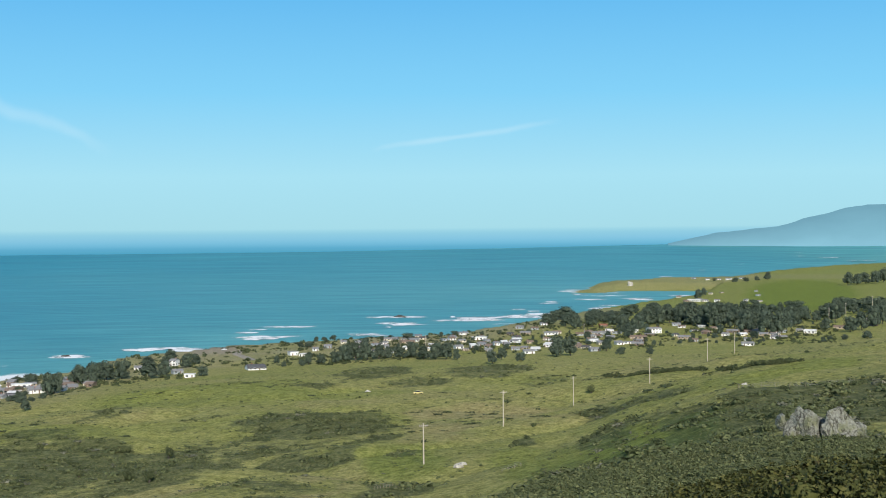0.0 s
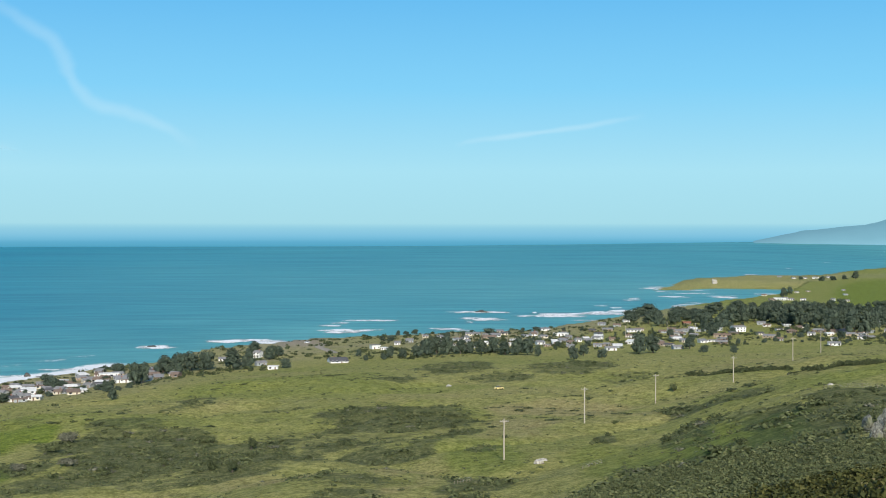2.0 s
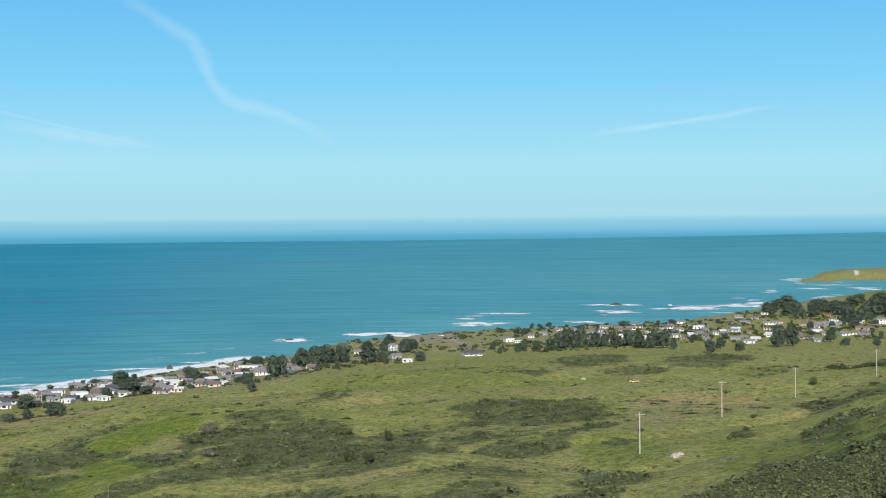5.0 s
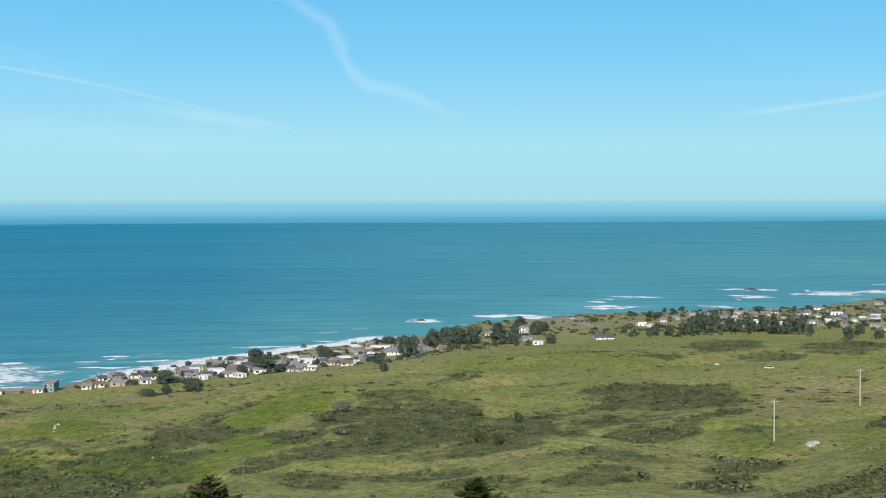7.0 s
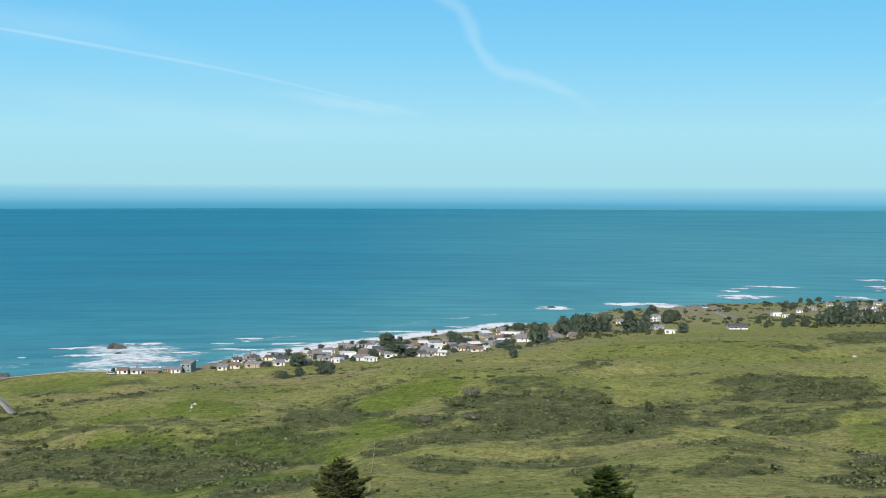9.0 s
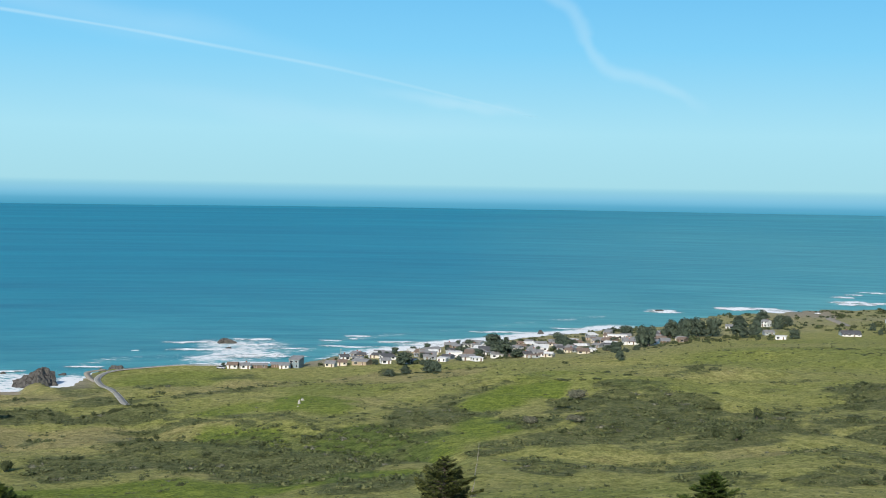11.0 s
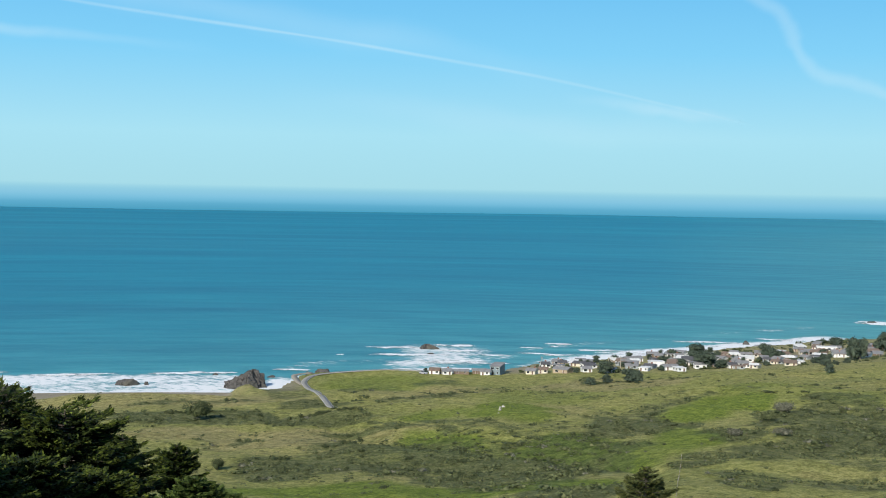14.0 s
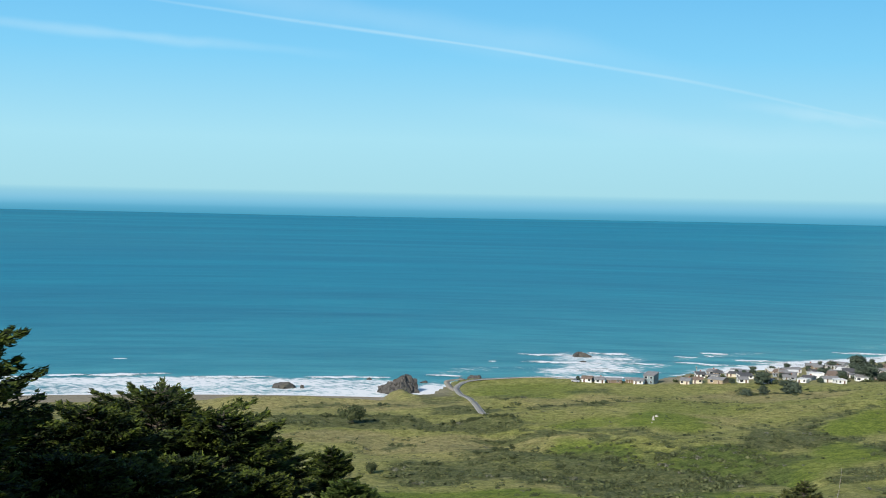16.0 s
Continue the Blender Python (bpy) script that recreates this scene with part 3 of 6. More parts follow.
def block(low, high, bevel=0.0):
    bm = bmesh.new()
    bmesh.ops.create_cube(bm, size=1.0)
    low, high = Vector(low), Vector(high)
    for v in bm.verts:
        v.co = Vector([low[k] + (v.co[k] + 0.5) * (high[k] - low[k]) for k in range(3)])
    if bevel:
        bmesh.ops.bevel(bm, geom=bm.edges[:], offset=bevel, segments=1, affect="EDGES")
    return bm


def rod(a, b, r1, r2=None, sides=8):
    """A tapered bar from a to b."""
    a, b = Vector(a), Vector(b)
    bm = bmesh.new()
    bmesh.ops.create_cone(bm, cap_ends=True, segments=sides, radius1=r1, radius2=r1 if r2 is None else r2, depth=(b - a).length)
    bm.transform(Matrix.Translation((a + b) / 2) @ (b - a).to_track_quat("Z", "Y").to_matrix().to_4x4())
    return bm


def rods(pieces, sides=6):
    bm = bmesh.new()
    for a, b, r1, r2 in pieces:
        other = rod(a, b, r1, r2, sides)
        spare = bpy.data.meshes.new("spare")
        other.to_mesh(spare)
        other.free()
        bm.from_mesh(spare)
        bpy.data.meshes.remove(spare)
    return bm


def leaf_quads(centres, lengths, widths, rng, along=None, facing=None, flat=False):
    """Bent leaf sprays: two faces each, in random directions or along the ones given."""
    n = len(centres)
    u = rng.normal(size=(n, 3)) if along is None else along + rng.normal(size=(n, 3)) * 0.35
    u /= np.linalg.norm(u, axis=1, keepdims=True) + 1e-9
    if facing is not None:   # lie across the way that they face, as the outside of a crown does
        face = facing + rng.normal(size=(n, 3)) * 0.45
        u = np.cross(face, u)
        u /= np.linalg.norm(u, axis=1, keepdims=True) + 1e-9
        v = np.cross(face, u)
    elif flat:   # level sprays, as on a spreading bough
        v = np.cross(u, rng.normal(size=(n, 3)) * 0.4 + [0, 0, 1])
    else:
        v = np.cross(u, rng.normal(size=(n, 3)))
    v /= np.linalg.norm(v, axis=1, keepdims=True) + 1e-9
    w = np.cross(u, v)
    L, W = np.asarray(lengths)[:, None], np.asarray(widths)[:, None]
    a, b = centres - u * L * 0.5, centres + u * L * 0.5
    c, d = centres + v * W * 0.5 + w * W * 0.25, centres - v * W * 0.5 + w * W * 0.25
    verts = np.stack([a, c, b, d], 1).reshape(-1, 3)
    k = np.arange(n)[:, None] * 4
    tris = np.concatenate([k + [0, 1, 2], k + [0, 2, 3]], 1).reshape(-1, 3)
    return verts, tris


# ---- plants ----
def foliage(name, dark, light, yellow, patch=0.5, tips=None):
    m, tree, surface, where = material(name, 0.75)
    each = tree.nodes.new("ShaderNodeNewGeometry").outputs["Random Per Island"]
    colour = ramp(tree, each, [(0.0, dark), (0.55, light), (1.0, yellow)])
    clump = cloudy(tree, where, patch, 3, 0.6)
    colour = blend(tree, maths(tree, "MULTIPLY_ADD", clump, 1.8, -0.45, clamp=True), blend(tree, 1.0, colour, (0.72, 0.74, 0.75), "MULTIPLY"), colour)
    if tips:   # sunlit yellow painted onto the ends of the boughs
        sunlit_ends = maths(tree, "MULTIPLY", maths(tree, "POWER", attribute(tree, "tip"), 2.6), maths(tree, "MULTIPLY_ADD", clump, 1.6, -0.3, clamp=True))
        colour = blend(tree, maths(tree, "MULTIPLY", sunlit_ends, each), colour, tips)
    tree.links.new(colour, surface.inputs["Base Color"])
    surface.inputs["Specular IOR Level"].default_value = 0.25
    return m


# village cypress leaves kept pale and bluish, with haze put into the colour
cypress_leaf = foliage("cypress_leaf", (0.046, 0.066, 0.048), (0.075, 0.103, 0.070), (0.11, 0.138, 0.09), 0.12)
# near-black leaves and yellow tips: shade and sun put into the colour
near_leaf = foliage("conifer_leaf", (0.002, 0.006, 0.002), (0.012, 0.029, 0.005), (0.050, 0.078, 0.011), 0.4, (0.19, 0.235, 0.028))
fir_leaf = foliage("fir_leaf", (0.02, 0.03, 0.010), (0.062, 0.082, 0.024), (0.13, 0.145, 0.04), 0.5, (0.24, 0.24, 0.06))
pine_leaf = foliage("pine_leaf", (0.018, 0.036, 0.008), (0.045, 0.080, 0.014), (0.085, 0.125, 0.025), 0.9, (0.15, 0.20, 0.035))
brush_leaf = foliage("brush_leaf", (0.062, 0.078, 0.032), (0.105, 0.125, 0.050), (0.17, 0.182, 0.08), 0.12)
bush_leaf = foliage("bush_leaf", (0.042, 0.057, 0.024), (0.072, 0.092, 0.037), (0.115, 0.13, 0.054), 0.3)
grey_leaf = foliage("grey_leaf", (0.09, 0.095, 0.062), (0.15, 0.152, 0.105), (0.24, 0.235, 0.17), 0.5)
thicket_leaf = foliage("thicket_leaf", (0.034, 0.042, 0.011), (0.066, 0.075, 0.018), (0.12, 0.115, 0.034), 0.3)
twig_leaf = foliage("dry_twig", (0.07, 0.06, 0.022), (0.13, 0.11, 0.045), (0.2, 0.17, 0.08), 0.5)
bark, bark_tree, bark_surface, bark_where = material("bark", 0.9)
bark_tree.links.new(ramp(bark_tree, cloudy(bark_tree, bark_where, 3.0, 5, 0.7, (1, 1, 0.2)), [(0.3, (0.05, 0.038, 0.028)), (0.7, (0.14, 0.115, 0.09))]), bark_surface.inputs["Base Color"])


def lobes_crown(rng, lobes, count, size):
    """Leaf clumps over the shells of several lobes (x, y, z, radius, height)."""
    points, facing = [], []
    weights = np.array([l[3] * l[3] for l in lobes], float)
    for k, m in enumerate(rng.multinomial(count, weights / weights.sum())):
        x, y, z, r, h = lobes[k]
        d = rng.normal(size=(m, 3))
        d /= np.linalg.norm(d, axis=1, keepdims=True)
        d[:, 2] = np.where(d[:, 2] < -0.3, -d[:, 2], d[:, 2])
        depth = 1 - np.abs(rng.normal(size=(m, 1))) * 0.18 + 0.08 * np.sin(d[:, :1] * 9 + k) + 0.06 * np.sin(d[:, 1:2] * 11)
        points.append(np.array([x, y, z]) + d * depth * np.array([r, r, h]))
        facing.append(d)
    points = np.concatenate(points)
    s = rng.uniform(0.6, 1.3, len(points)) * size
    return leaf_quads(points, s, s * rng.uniform(0.6, 1.0, len(points)), rng, None, np.concatenate(facing))


def cores(lobes, fill=0.6, around=7, up=4):
    """The dense inside of a crown: one rough ball of twigs and leaves in each lobe."""
    verts, tris, start = [], [], 0
    for k, (x, y, z, r, h) in enumerate(lobes):
        u, v = np.meshgrid(np.linspace(0, 2 * np.pi, around, endpoint=False), np.linspace(-1.2, 1.45, up), indexing="ij")
        wob = fill * (1 + 0.16 * np.sin(u * 3 + k) * np.cos(v * 2 + k * 2))
        verts.append(np.stack([x + np.cos(u) * np.cos(v) * r * wob, y + np.sin(u) * np.cos(v) * r * wob, z + np.sin(v) * h * wob], -1).reshape(-1, 3))
        i, j = np.meshgrid(np.arange(around), np.arange(up - 1), indexing="ij")
        i2 = (i + 1) % around
        a, b, c, d = i * up + j, i2 * up + j, i2 * up + j + 1, i * up + j + 1
        tris.append(np.concatenate([np.stack([a, b, c], -1).reshape(-1, 3), np.stack([a, c, d], -1).reshape(-1, 3)]) + start)
        start += around * up
    return np.concatenate(verts), np.concatenate(tris)


def together(*shapes):
    """Several (points, triangles) as one."""
    verts, tris, start = [], [], 0
    for v, f in shapes:
        verts.append(v)
        tris.append(f + start)
        start += len(v)
    return np.concatenate(verts), np.concatenate(tris)


def cypress(seed, tall=12.0, wide=11.0, lean=0.8, count=1100):
    """A wind-shaped cypress: forked trunk, spreading limbs and a broad clumped crown."""
    rng = np.random.default_rng(seed)
    base = thing("cypress_tree", (0, 0, 0), "dark green wind-shaped cypress with a broad dense crown", "tree", "village cypresses")
    lobes, limbs = [], []
    fork = Vector((lean * 0.3, 0, tall * 0.22))
    limbs.append(((0, 0, -0.8), fork, 0.42, 0.32))
    for k in range(int(rng.integers(6, 10))):
        angle = rng.uniform(0, 6.283)
        out = wide * 0.5 * rng.uniform(0.15, 0.68)
        z = tall * rng.uniform(0.45, 0.78) - out * 0.12
        r = wide * rng.uniform(0.18, 0.30)
        x, y = math.cos(angle) * out + lean, math.sin(angle) * out
        lobes.append((x, y, z, r, min(r * rng.uniform(0.6, 0.9), tall - z)))
        limbs.append((fork, (x * 0.85, y * 0.85, z), 0.2, 0.07))
    lobes.append((lean, 0, tall * 0.42, wide * 0.36, tall * 0.32))
    for k in range(5):
        angle = k * 1.257 + rng.uniform(0, 1)
        lobes.append((math.cos(angle) * wide * 0.26, math.sin(angle) * wide * 0.26, tall * rng.uniform(0.2, 0.3), wide * 0.22, tall * 0.22))
    lobes.append((lean * 1.5, 0, tall * 0.72, wide * 0.24, tall * 0.28))
    part("trunk", rods(limbs), bark, base)
    verts, tris = together(cores(lobes), lobes_crown(rng, lobes, count, tall * 0.084))
    part("crown", mesh_of("crown", verts, tris, cypress_leaf), cypress_leaf, base)
    return base


def boughed(name, label, seed, tall, wide, leaf, boughs=90, sprays=260, size=0.26, point=1.0, low=0.1, group="hillside conifers"):
    """A conifer near enough to show its boughs: flat sprays on drooping limbs round a straight stem."""
    rng = np.random.default_rng(seed)
    base = thing(name, (0, 0, 0), label, "tree", group)
    limbs = [((0, 0, -1.2), (0, 0, tall * 0.5), tall * 0.022, tall * 0.014), ((0, 0, tall * 0.5), (0, 0, tall * 0.97), tall * 0.014, 0.02)]
    centres, ways, ends = [], [], []
    for k in range(boughs):
        f = low + (1 - low) * ((k + rng.uniform()) / boughs) ** 0.9
        z = tall * 0.93 * f
        reach_out = wide * 0.5 * ((1 - f) ** point + 0.06 if point > 0 else math.sqrt(max(0.02, 1 - f ** 2.4))) * rng.uniform(0.5, 1.15)
        if f < 0.3:
            reach_out *= 0.75 + f * 0.8
        angle = k * 2.39996 + rng.uniform(-0.5, 0.5)
        rise = rng.uniform(-0.1, 0.1) + 0.22 * f
        out = np.array([math.cos(angle), math.sin(angle), rise])
        tip = np.array([0, 0, z]) + out * reach_out
        limbs.append(((0, 0, z), tuple(tip * [0.9, 0.9, 1]), 0.05 + 0.01 * tall * (1 - f), 0.015))
        m = max(16, int(sprays * reach_out / (wide * 0.5)))
        along = rng.uniform(0.12, 1.0, m) ** 0.7
        side = np.array([-math.sin(angle), math.cos(angle), 0])
        spread = rng.normal(size=m) * 0.21 * (1.02 - along) ** 0.6 * reach_out
        thin = rng.normal(size=m) * 0.022 * reach_out - 0.16 * np.abs(spread)
        p = np.array([0, 0, z]) + out * (along * reach_out)[:, None] + side * spread[:, None]
        p[:, 2] += thin + 0.10 * reach_out * along ** 3
        centres.append(p)
        ends.append(along)
        way = out[None] * 1.0 + side * (np.sign(spread) * 0.55)[:, None]
        way[:, 2] += 0.12
        ways.append(way)
    centres, ways = np.concatenate(centres), np.concatenate(ways)
    s = rng.uniform(0.7, 1.5, len(centres)) * size
    verts, tris = leaf_quads(centres, s * 1.8, s * 0.62, rng, ways, None, True)
    part("trunk", rods(limbs, 5), bark, base)
    crown = part("crown", mesh_of("crown", verts, tris, leaf), leaf, base)
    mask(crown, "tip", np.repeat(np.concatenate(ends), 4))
    return base


def bush(name, label, seed, wide, tall, leaf, count=420, size=0.3, group="single shrubs"):
    """A dense rounded shrub: short stems and a dome of leaf clumps."""
    rng = np.random.default_rng(seed)
    base = thing(name, (0, 0, 0), label, "shrub", group)
    lobes = [(rng.uniform(-0.25, 0.25) * wide, rng.uniform(-0.25, 0.25) * wide, tall * rng.uniform(0.3, 0.55), wide * rng.uniform(0.22, 0.34), tall * rng.uniform(0.35, 0.48)) for _ in range(7)]
    stems = [((0, 0, -0.3), (x * 0.8, y * 0.8, z), 0.06, 0.02) for x, y, z, r, h in lobes]
    part("woody_base", rods(stems, 5), bark, base)
    verts, tris = together(cores(lobes, 0.5), lobes_crown(rng, lobes, count, size))
    part("foliage", mesh_of("foliage", verts, tris, leaf), leaf, base)
    return base


def shrub_field(name, label, places, sizes, seed, leaf, leaves=24, leaf_size=0.2, squat=0.31, kinds=8):
    """Countless low shrubs as one mesh: places (x, y), widths in metres."""
    rng = np.random.default_rng(seed)
    shapes = []
    for k in range(kinds):
        lobes = [(rng.uniform(-0.3, 0.3), rng.uniform(-0.3, 0.3), rng.uniform(0.1, 0.3), rng.uniform(0.2, 0.33), rng.uniform(0.18, 0.32)) for _ in range(5)]
        shapes.append(together(cores(lobes[:2], 0.65, 5, 3), lobes_crown(rng, lobes, leaves, leaf_size)))
    z = ground(places[:, 0], places[:, 1])
    pick = rng.integers(0, kinds, len(places))
    verts, tris, start = [], [], 0
    for k in range(kinds):
        sel = np.where(pick == k)[0]
        if not len(sel):
            continue
        v, f = shapes[k]
        angle = rng.uniform(0, 6.283, len(sel))
        c, s = np.cos(angle)[:, None], np.sin(angle)[:, None]
        w = sizes[sel][:, None]
        h = w * rng.uniform(0.75, 1.25, (len(sel), 1)) * squat * 2
        x = (v[None, :, 0] * c - v[None, :, 1] * s) * w + places[sel, 0][:, None]
        y = (v[None, :, 0] * s + v[None, :, 1] * c) * w + places[sel, 1][:, None]
        zz = v[None, :, 2] * h + z[sel][:, None] - 0.08 * w
        verts.append(np.stack([x, y, zz], -1).reshape(-1, 3))
        tris.append((f[None] + (np.arange(len(sel)) * len(v))[:, None, None] + start).reshape(-1, 3))
        start += len(sel) * len(v)
    ob = new(name, mesh_of(name, np.concatenate(verts), np.concatenate(tris), leaf))
    return tagged(ob, label, "shrubs", kind="stuff")


def scatter(seed, count, turn_low, turn_high, near, far):
    """Random places, even over the ground."""
    rng = np.random.default_rng(seed)
    a = np.radians(rng.uniform(turn_low, turn_high, count))
    d = np.sqrt(rng.uniform(near * near, far * far, count))
    return np.stack([-np.sin(a) * d, np.cos(a) * d], -1), rng


# ---- rock, road and surf ----
def stone_material(name, dark, light, lichen, scale=0.6):
    m, tree, surface, where = material(name, 0.9)
    big, small = cloudy(tree, where, scale * 0.4, 5, 0.65), cloudy(tree, where, scale * 3, 6, 0.7)
    crack = cloudy(tree, where, scale * 0.55, 5, 0.6, (1.3, 1.3, 0.55))
    colour = ramp(tree, small, [(0.3, dark), (0.7, light)])
    colour = blend(tree, ramp(tree, big, [(0.5, (0, 0, 0)), (0.68, (1, 1, 1))]), colour, lichen)
    gap = ramp(tree, crack, [(0.465, (1, 1, 1)), (0.492, (0.3, 0.28, 0.26)), (0.5, (0.3, 0.28, 0.26)), (0.53, (1, 1, 1))])
    tree.links.new(blend(tree, 1.0, colour, gap, "MULTIPLY"), surface.inputs["Base Color"])
    relief(tree, surface, maths(tree, "ADD", small, maths(tree, "MULTIPLY", big, 2.0)), 0.9, 0.6 / scale * 0.4)
    return m


pale_stone = stone_material("pale_stone", (0.085, 0.088, 0.075), (0.33, 0.335, 0.275), (0.14, 0.15, 0.065), 0.9)
white_stone = stone_material("white_stone", (0.34, 0.32, 0.28), (0.66, 0.63, 0.56), (0.3, 0.28, 0.2), 0.9)
sea_stone = stone_material("sea_stone", (0.05, 0.047, 0.043), (0.14, 0.132, 0.12), (0.10, 0.095, 0.07), 0.25)


def boulder_mesh(name, seed, size, material, fine=4, rugged=0.35, facets=7):
    """A broken rock: a ball cut by random planes, then roughened."""
    bm = bmesh.new()
    bmesh.ops.create_icosphere(bm, subdivisions=fine, radius=1.0)
    rng = np.random.default_rng(seed)
    p = np.array([v.co for v in bm.verts])
    for _ in range(facets):
        n = rng.normal(size=3)
        n[2] = abs(n[2]) * 0.7
        n /= np.linalg.norm(n)
        over = np.clip(p @ n - rng.uniform(0.45, 0.8), 0, None)
        p -= over[:, None] * n * 0.92
    offset = Vector(rng.uniform(0, 50, 3))
    for v, q in zip(bm.verts, p):
        q = Vector(q)
        n1 = noise.fractal(q * 1.6 + offset, 0.7, 2.1, 5)
        n2 = abs(noise.noise(q * 3.2 + offset))
        v.co = q * (1 + rugged * (0.5 * n1 - 0.5 * n2))
        v.co = Vector((v.co.x * size[0], v.co.y * size[1], v.co.z * size[2]))
    mesh = bpy.data.meshes.new(name)
    bm.to_mesh(mesh)
    bm.free()
    mesh.materials.append(material)
    return mesh


def boulder(name, label, turn, distance, size, material, seed, sea_level=None, fine=4, rugged=0.35, sink=0.25, category="rock"):
    at = on_ground(turn, distance)
    if sea_level is not None:
        at.z = sea_level
    at.z -= size[2] * sink * 0.5
    ob = new(name, boulder_mesh(name, seed, size, material, fine, rugged))
    ob.matrix_world = Matrix.Translation(at) @ pose(0, 0, 0, 0, 0, turn)
    return tagged(ob, label, category)


asphalt, asphalt_tree, asphalt_surface, asphalt_where = material("asphalt", 0.9)
asphalt_tree.links.new(ramp(asphalt_tree, cloudy(asphalt_tree, asphalt_where, 0.5, 6, 0.7), [(0.3, (0.23, 0.222, 0.20)), (0.7, (0.33, 0.315, 0.285))]), asphalt_surface.inputs["Base Color"])
line_paint, *_ = material("road_paint", 0.7, (0.7, 0.68, 0.6))
gravel, gravel_tree, gravel_surface, gravel_where = material("gravel", 0.95)
gravel_tree.links.new(ramp(gravel_tree, cloudy(gravel_tree, gravel_where, 0.8, 6, 0.7), [(0.3, (0.22, 0.19, 0.145)), (0.7, (0.40, 0.36, 0.29))]), gravel_surface.inputs["Base Color"])


def smooth_line(points, steps=12):
    """A curve through the points."""
    p = np.array(points, float)
    p = np.vstack([2 * p[0] - p[1], p, 2 * p[-1] - p[-2]])
    out = []
    for k in range(1, len(p) - 2):
        for u in np.linspace(0, 1, steps, endpoint=False):
            a, b, c, d = p[k - 1:k + 3]
            out.append(0.5 * (2 * b + (c - a) * u + (2 * a - 5 * b + 4 * c - d) * u * u + (3 * b - a - 3 * c + d) * u ** 3))
    out.append(p[-2])
    return np.array(out)


def ribbon(name, line, width, lift, material, shift=0.0, thick=0.25):
    """A strip that follows a line (x, y) over the ground, with a low kerb-like edge."""
    way = np.gradient(line, axis=0)
    way /= np.linalg.norm(way, axis=1, keepdims=True)
    side = np.stack([-way[:, 1], way[:, 0]], -1)
    centre = line + side * shift
    level = np.max([ground(*(line + side * o).T) for o in (-3.5, -1.5, 0, 1.5, 3.5)], axis=0)
    level = np.convolve(np.pad(level, 6, mode="edge"), np.ones(13) / 13, "valid") + lift
    rows = []
    for o, drop in ((-0.5, thick), (-0.5, 0), (0.5, 0), (0.5, thick)):
        q = centre + side * width * o
        rows.append(np.column_stack([q, level - drop]))
    points = np.stack(rows, 1).reshape(-1, 3)
    return sheet(name, points, len(line), 4, material)


def plan(*spots):
    """(turn, distance) pairs to x, y."""
    return [(-math.sin(radians(t)) * d, math.cos(radians(t)) * d) for t, d in spots]


def foam_material():
    m, tree, surface, where = material("surf_foam", 0.9, (0.82, 0.85, 0.86))
    lace = cloudy(tree, where, 0.30, 7, 0.75, (0.6, 1.3, 1))
    rim = attribute(tree, "body")
    cover = ramp(tree, maths(tree, "ADD", rim, maths(tree, "MULTIPLY_ADD", lace, 3.0, -1.5)), [(0.36, (0, 0, 0)), (0.62, (1, 1, 1))])
    tree.links.new(cover, surface.inputs["Alpha"])
    return m


surf_foam = foam_material()


def breaker(turn, distance, length, width, high=1.0, slant=0.0, seed=0, bend=0.06):
    """A line of broken white water on a swell."""
    rng = np.random.default_rng(seed)
    length, width = length * 1.15, width * 0.68
    n, k = max(16, int(length / 2.5)), 9
    u, v = np.meshgrid(np.linspace(-1, 1, n), np.linspace(-1, 1, k), indexing="ij")
    fade = np.clip(1 - np.abs(u) ** 3, 0, 1)
    x = u * length / 2
    wav = patchy(x + seed * 91, x * 0, 14, seed, 3) - 0.5
    y = v * width / 2 * (0.35 + 0.65 * fade) * (0.7 + 1.1 * patchy(x + seed * 37, x * 0, 9, seed + 3, 2)) + wav * width * 0.8 + bend * x * x / max(length, 1)
    crest = np.exp(-((v + 0.35) / 0.4) ** 2)
    z = 0.06 + 0.45 * high * fade * crest * (0.6 + 0.8 * patchy(x, y, 5, seed + 5, 2))
    x0, y0 = plan((turn, distance))[0]
    at = Vector((x0, y0, float(sea_level(x0, y0))))
    ob = sheet("breaker", np.stack([x, y, z], -1).reshape(-1, 3), n, k, surf_foam)
    gaps = ease(patchy(x + seed * 53, y * 0.3, 11, seed + 9, 3), 0.28, 0.55)
    mask(ob, "body", (np.clip(1.25 - np.abs(v) ** 1.6, 0, 1.1) * fade ** 0.7 * (0.55 + 0.45 * gaps)).ravel())
    ob.matrix_world = Matrix.Translation(at) @ pose(0, 0, 0, 0, 0, turn + slant)
    return tagged(ob, "white foaming breaker on the blue sea", "wave", "breaking waves")


# ---- houses ----
def painted(name, colour, rough=0.7, wear=0.12, board=0.0):
    m, tree, surface, where = material(name, rough)
    stain = cloudy(tree, where, 0.4, 5, 0.65)
    low, high = tuple(c * (1 - wear) for c in colour), tuple(min(1, c * (1 + wear * 0.5)) for c in colour)
    tree.links.new(ramp(tree, stain, [(0.3, low), (0.7, high)]), surface.inputs["Base Color"])
    if board:
        lines = tree.nodes.new("ShaderNodeTexWave")
        lines.bands_direction = "Z"
        lines.inputs["Scale"].default_value = board
        tree.links.new(where, lines.inputs["Vector"])
        relief(tree, surface, lines.outputs["Fac"], 0.3, 0.03)
    return m


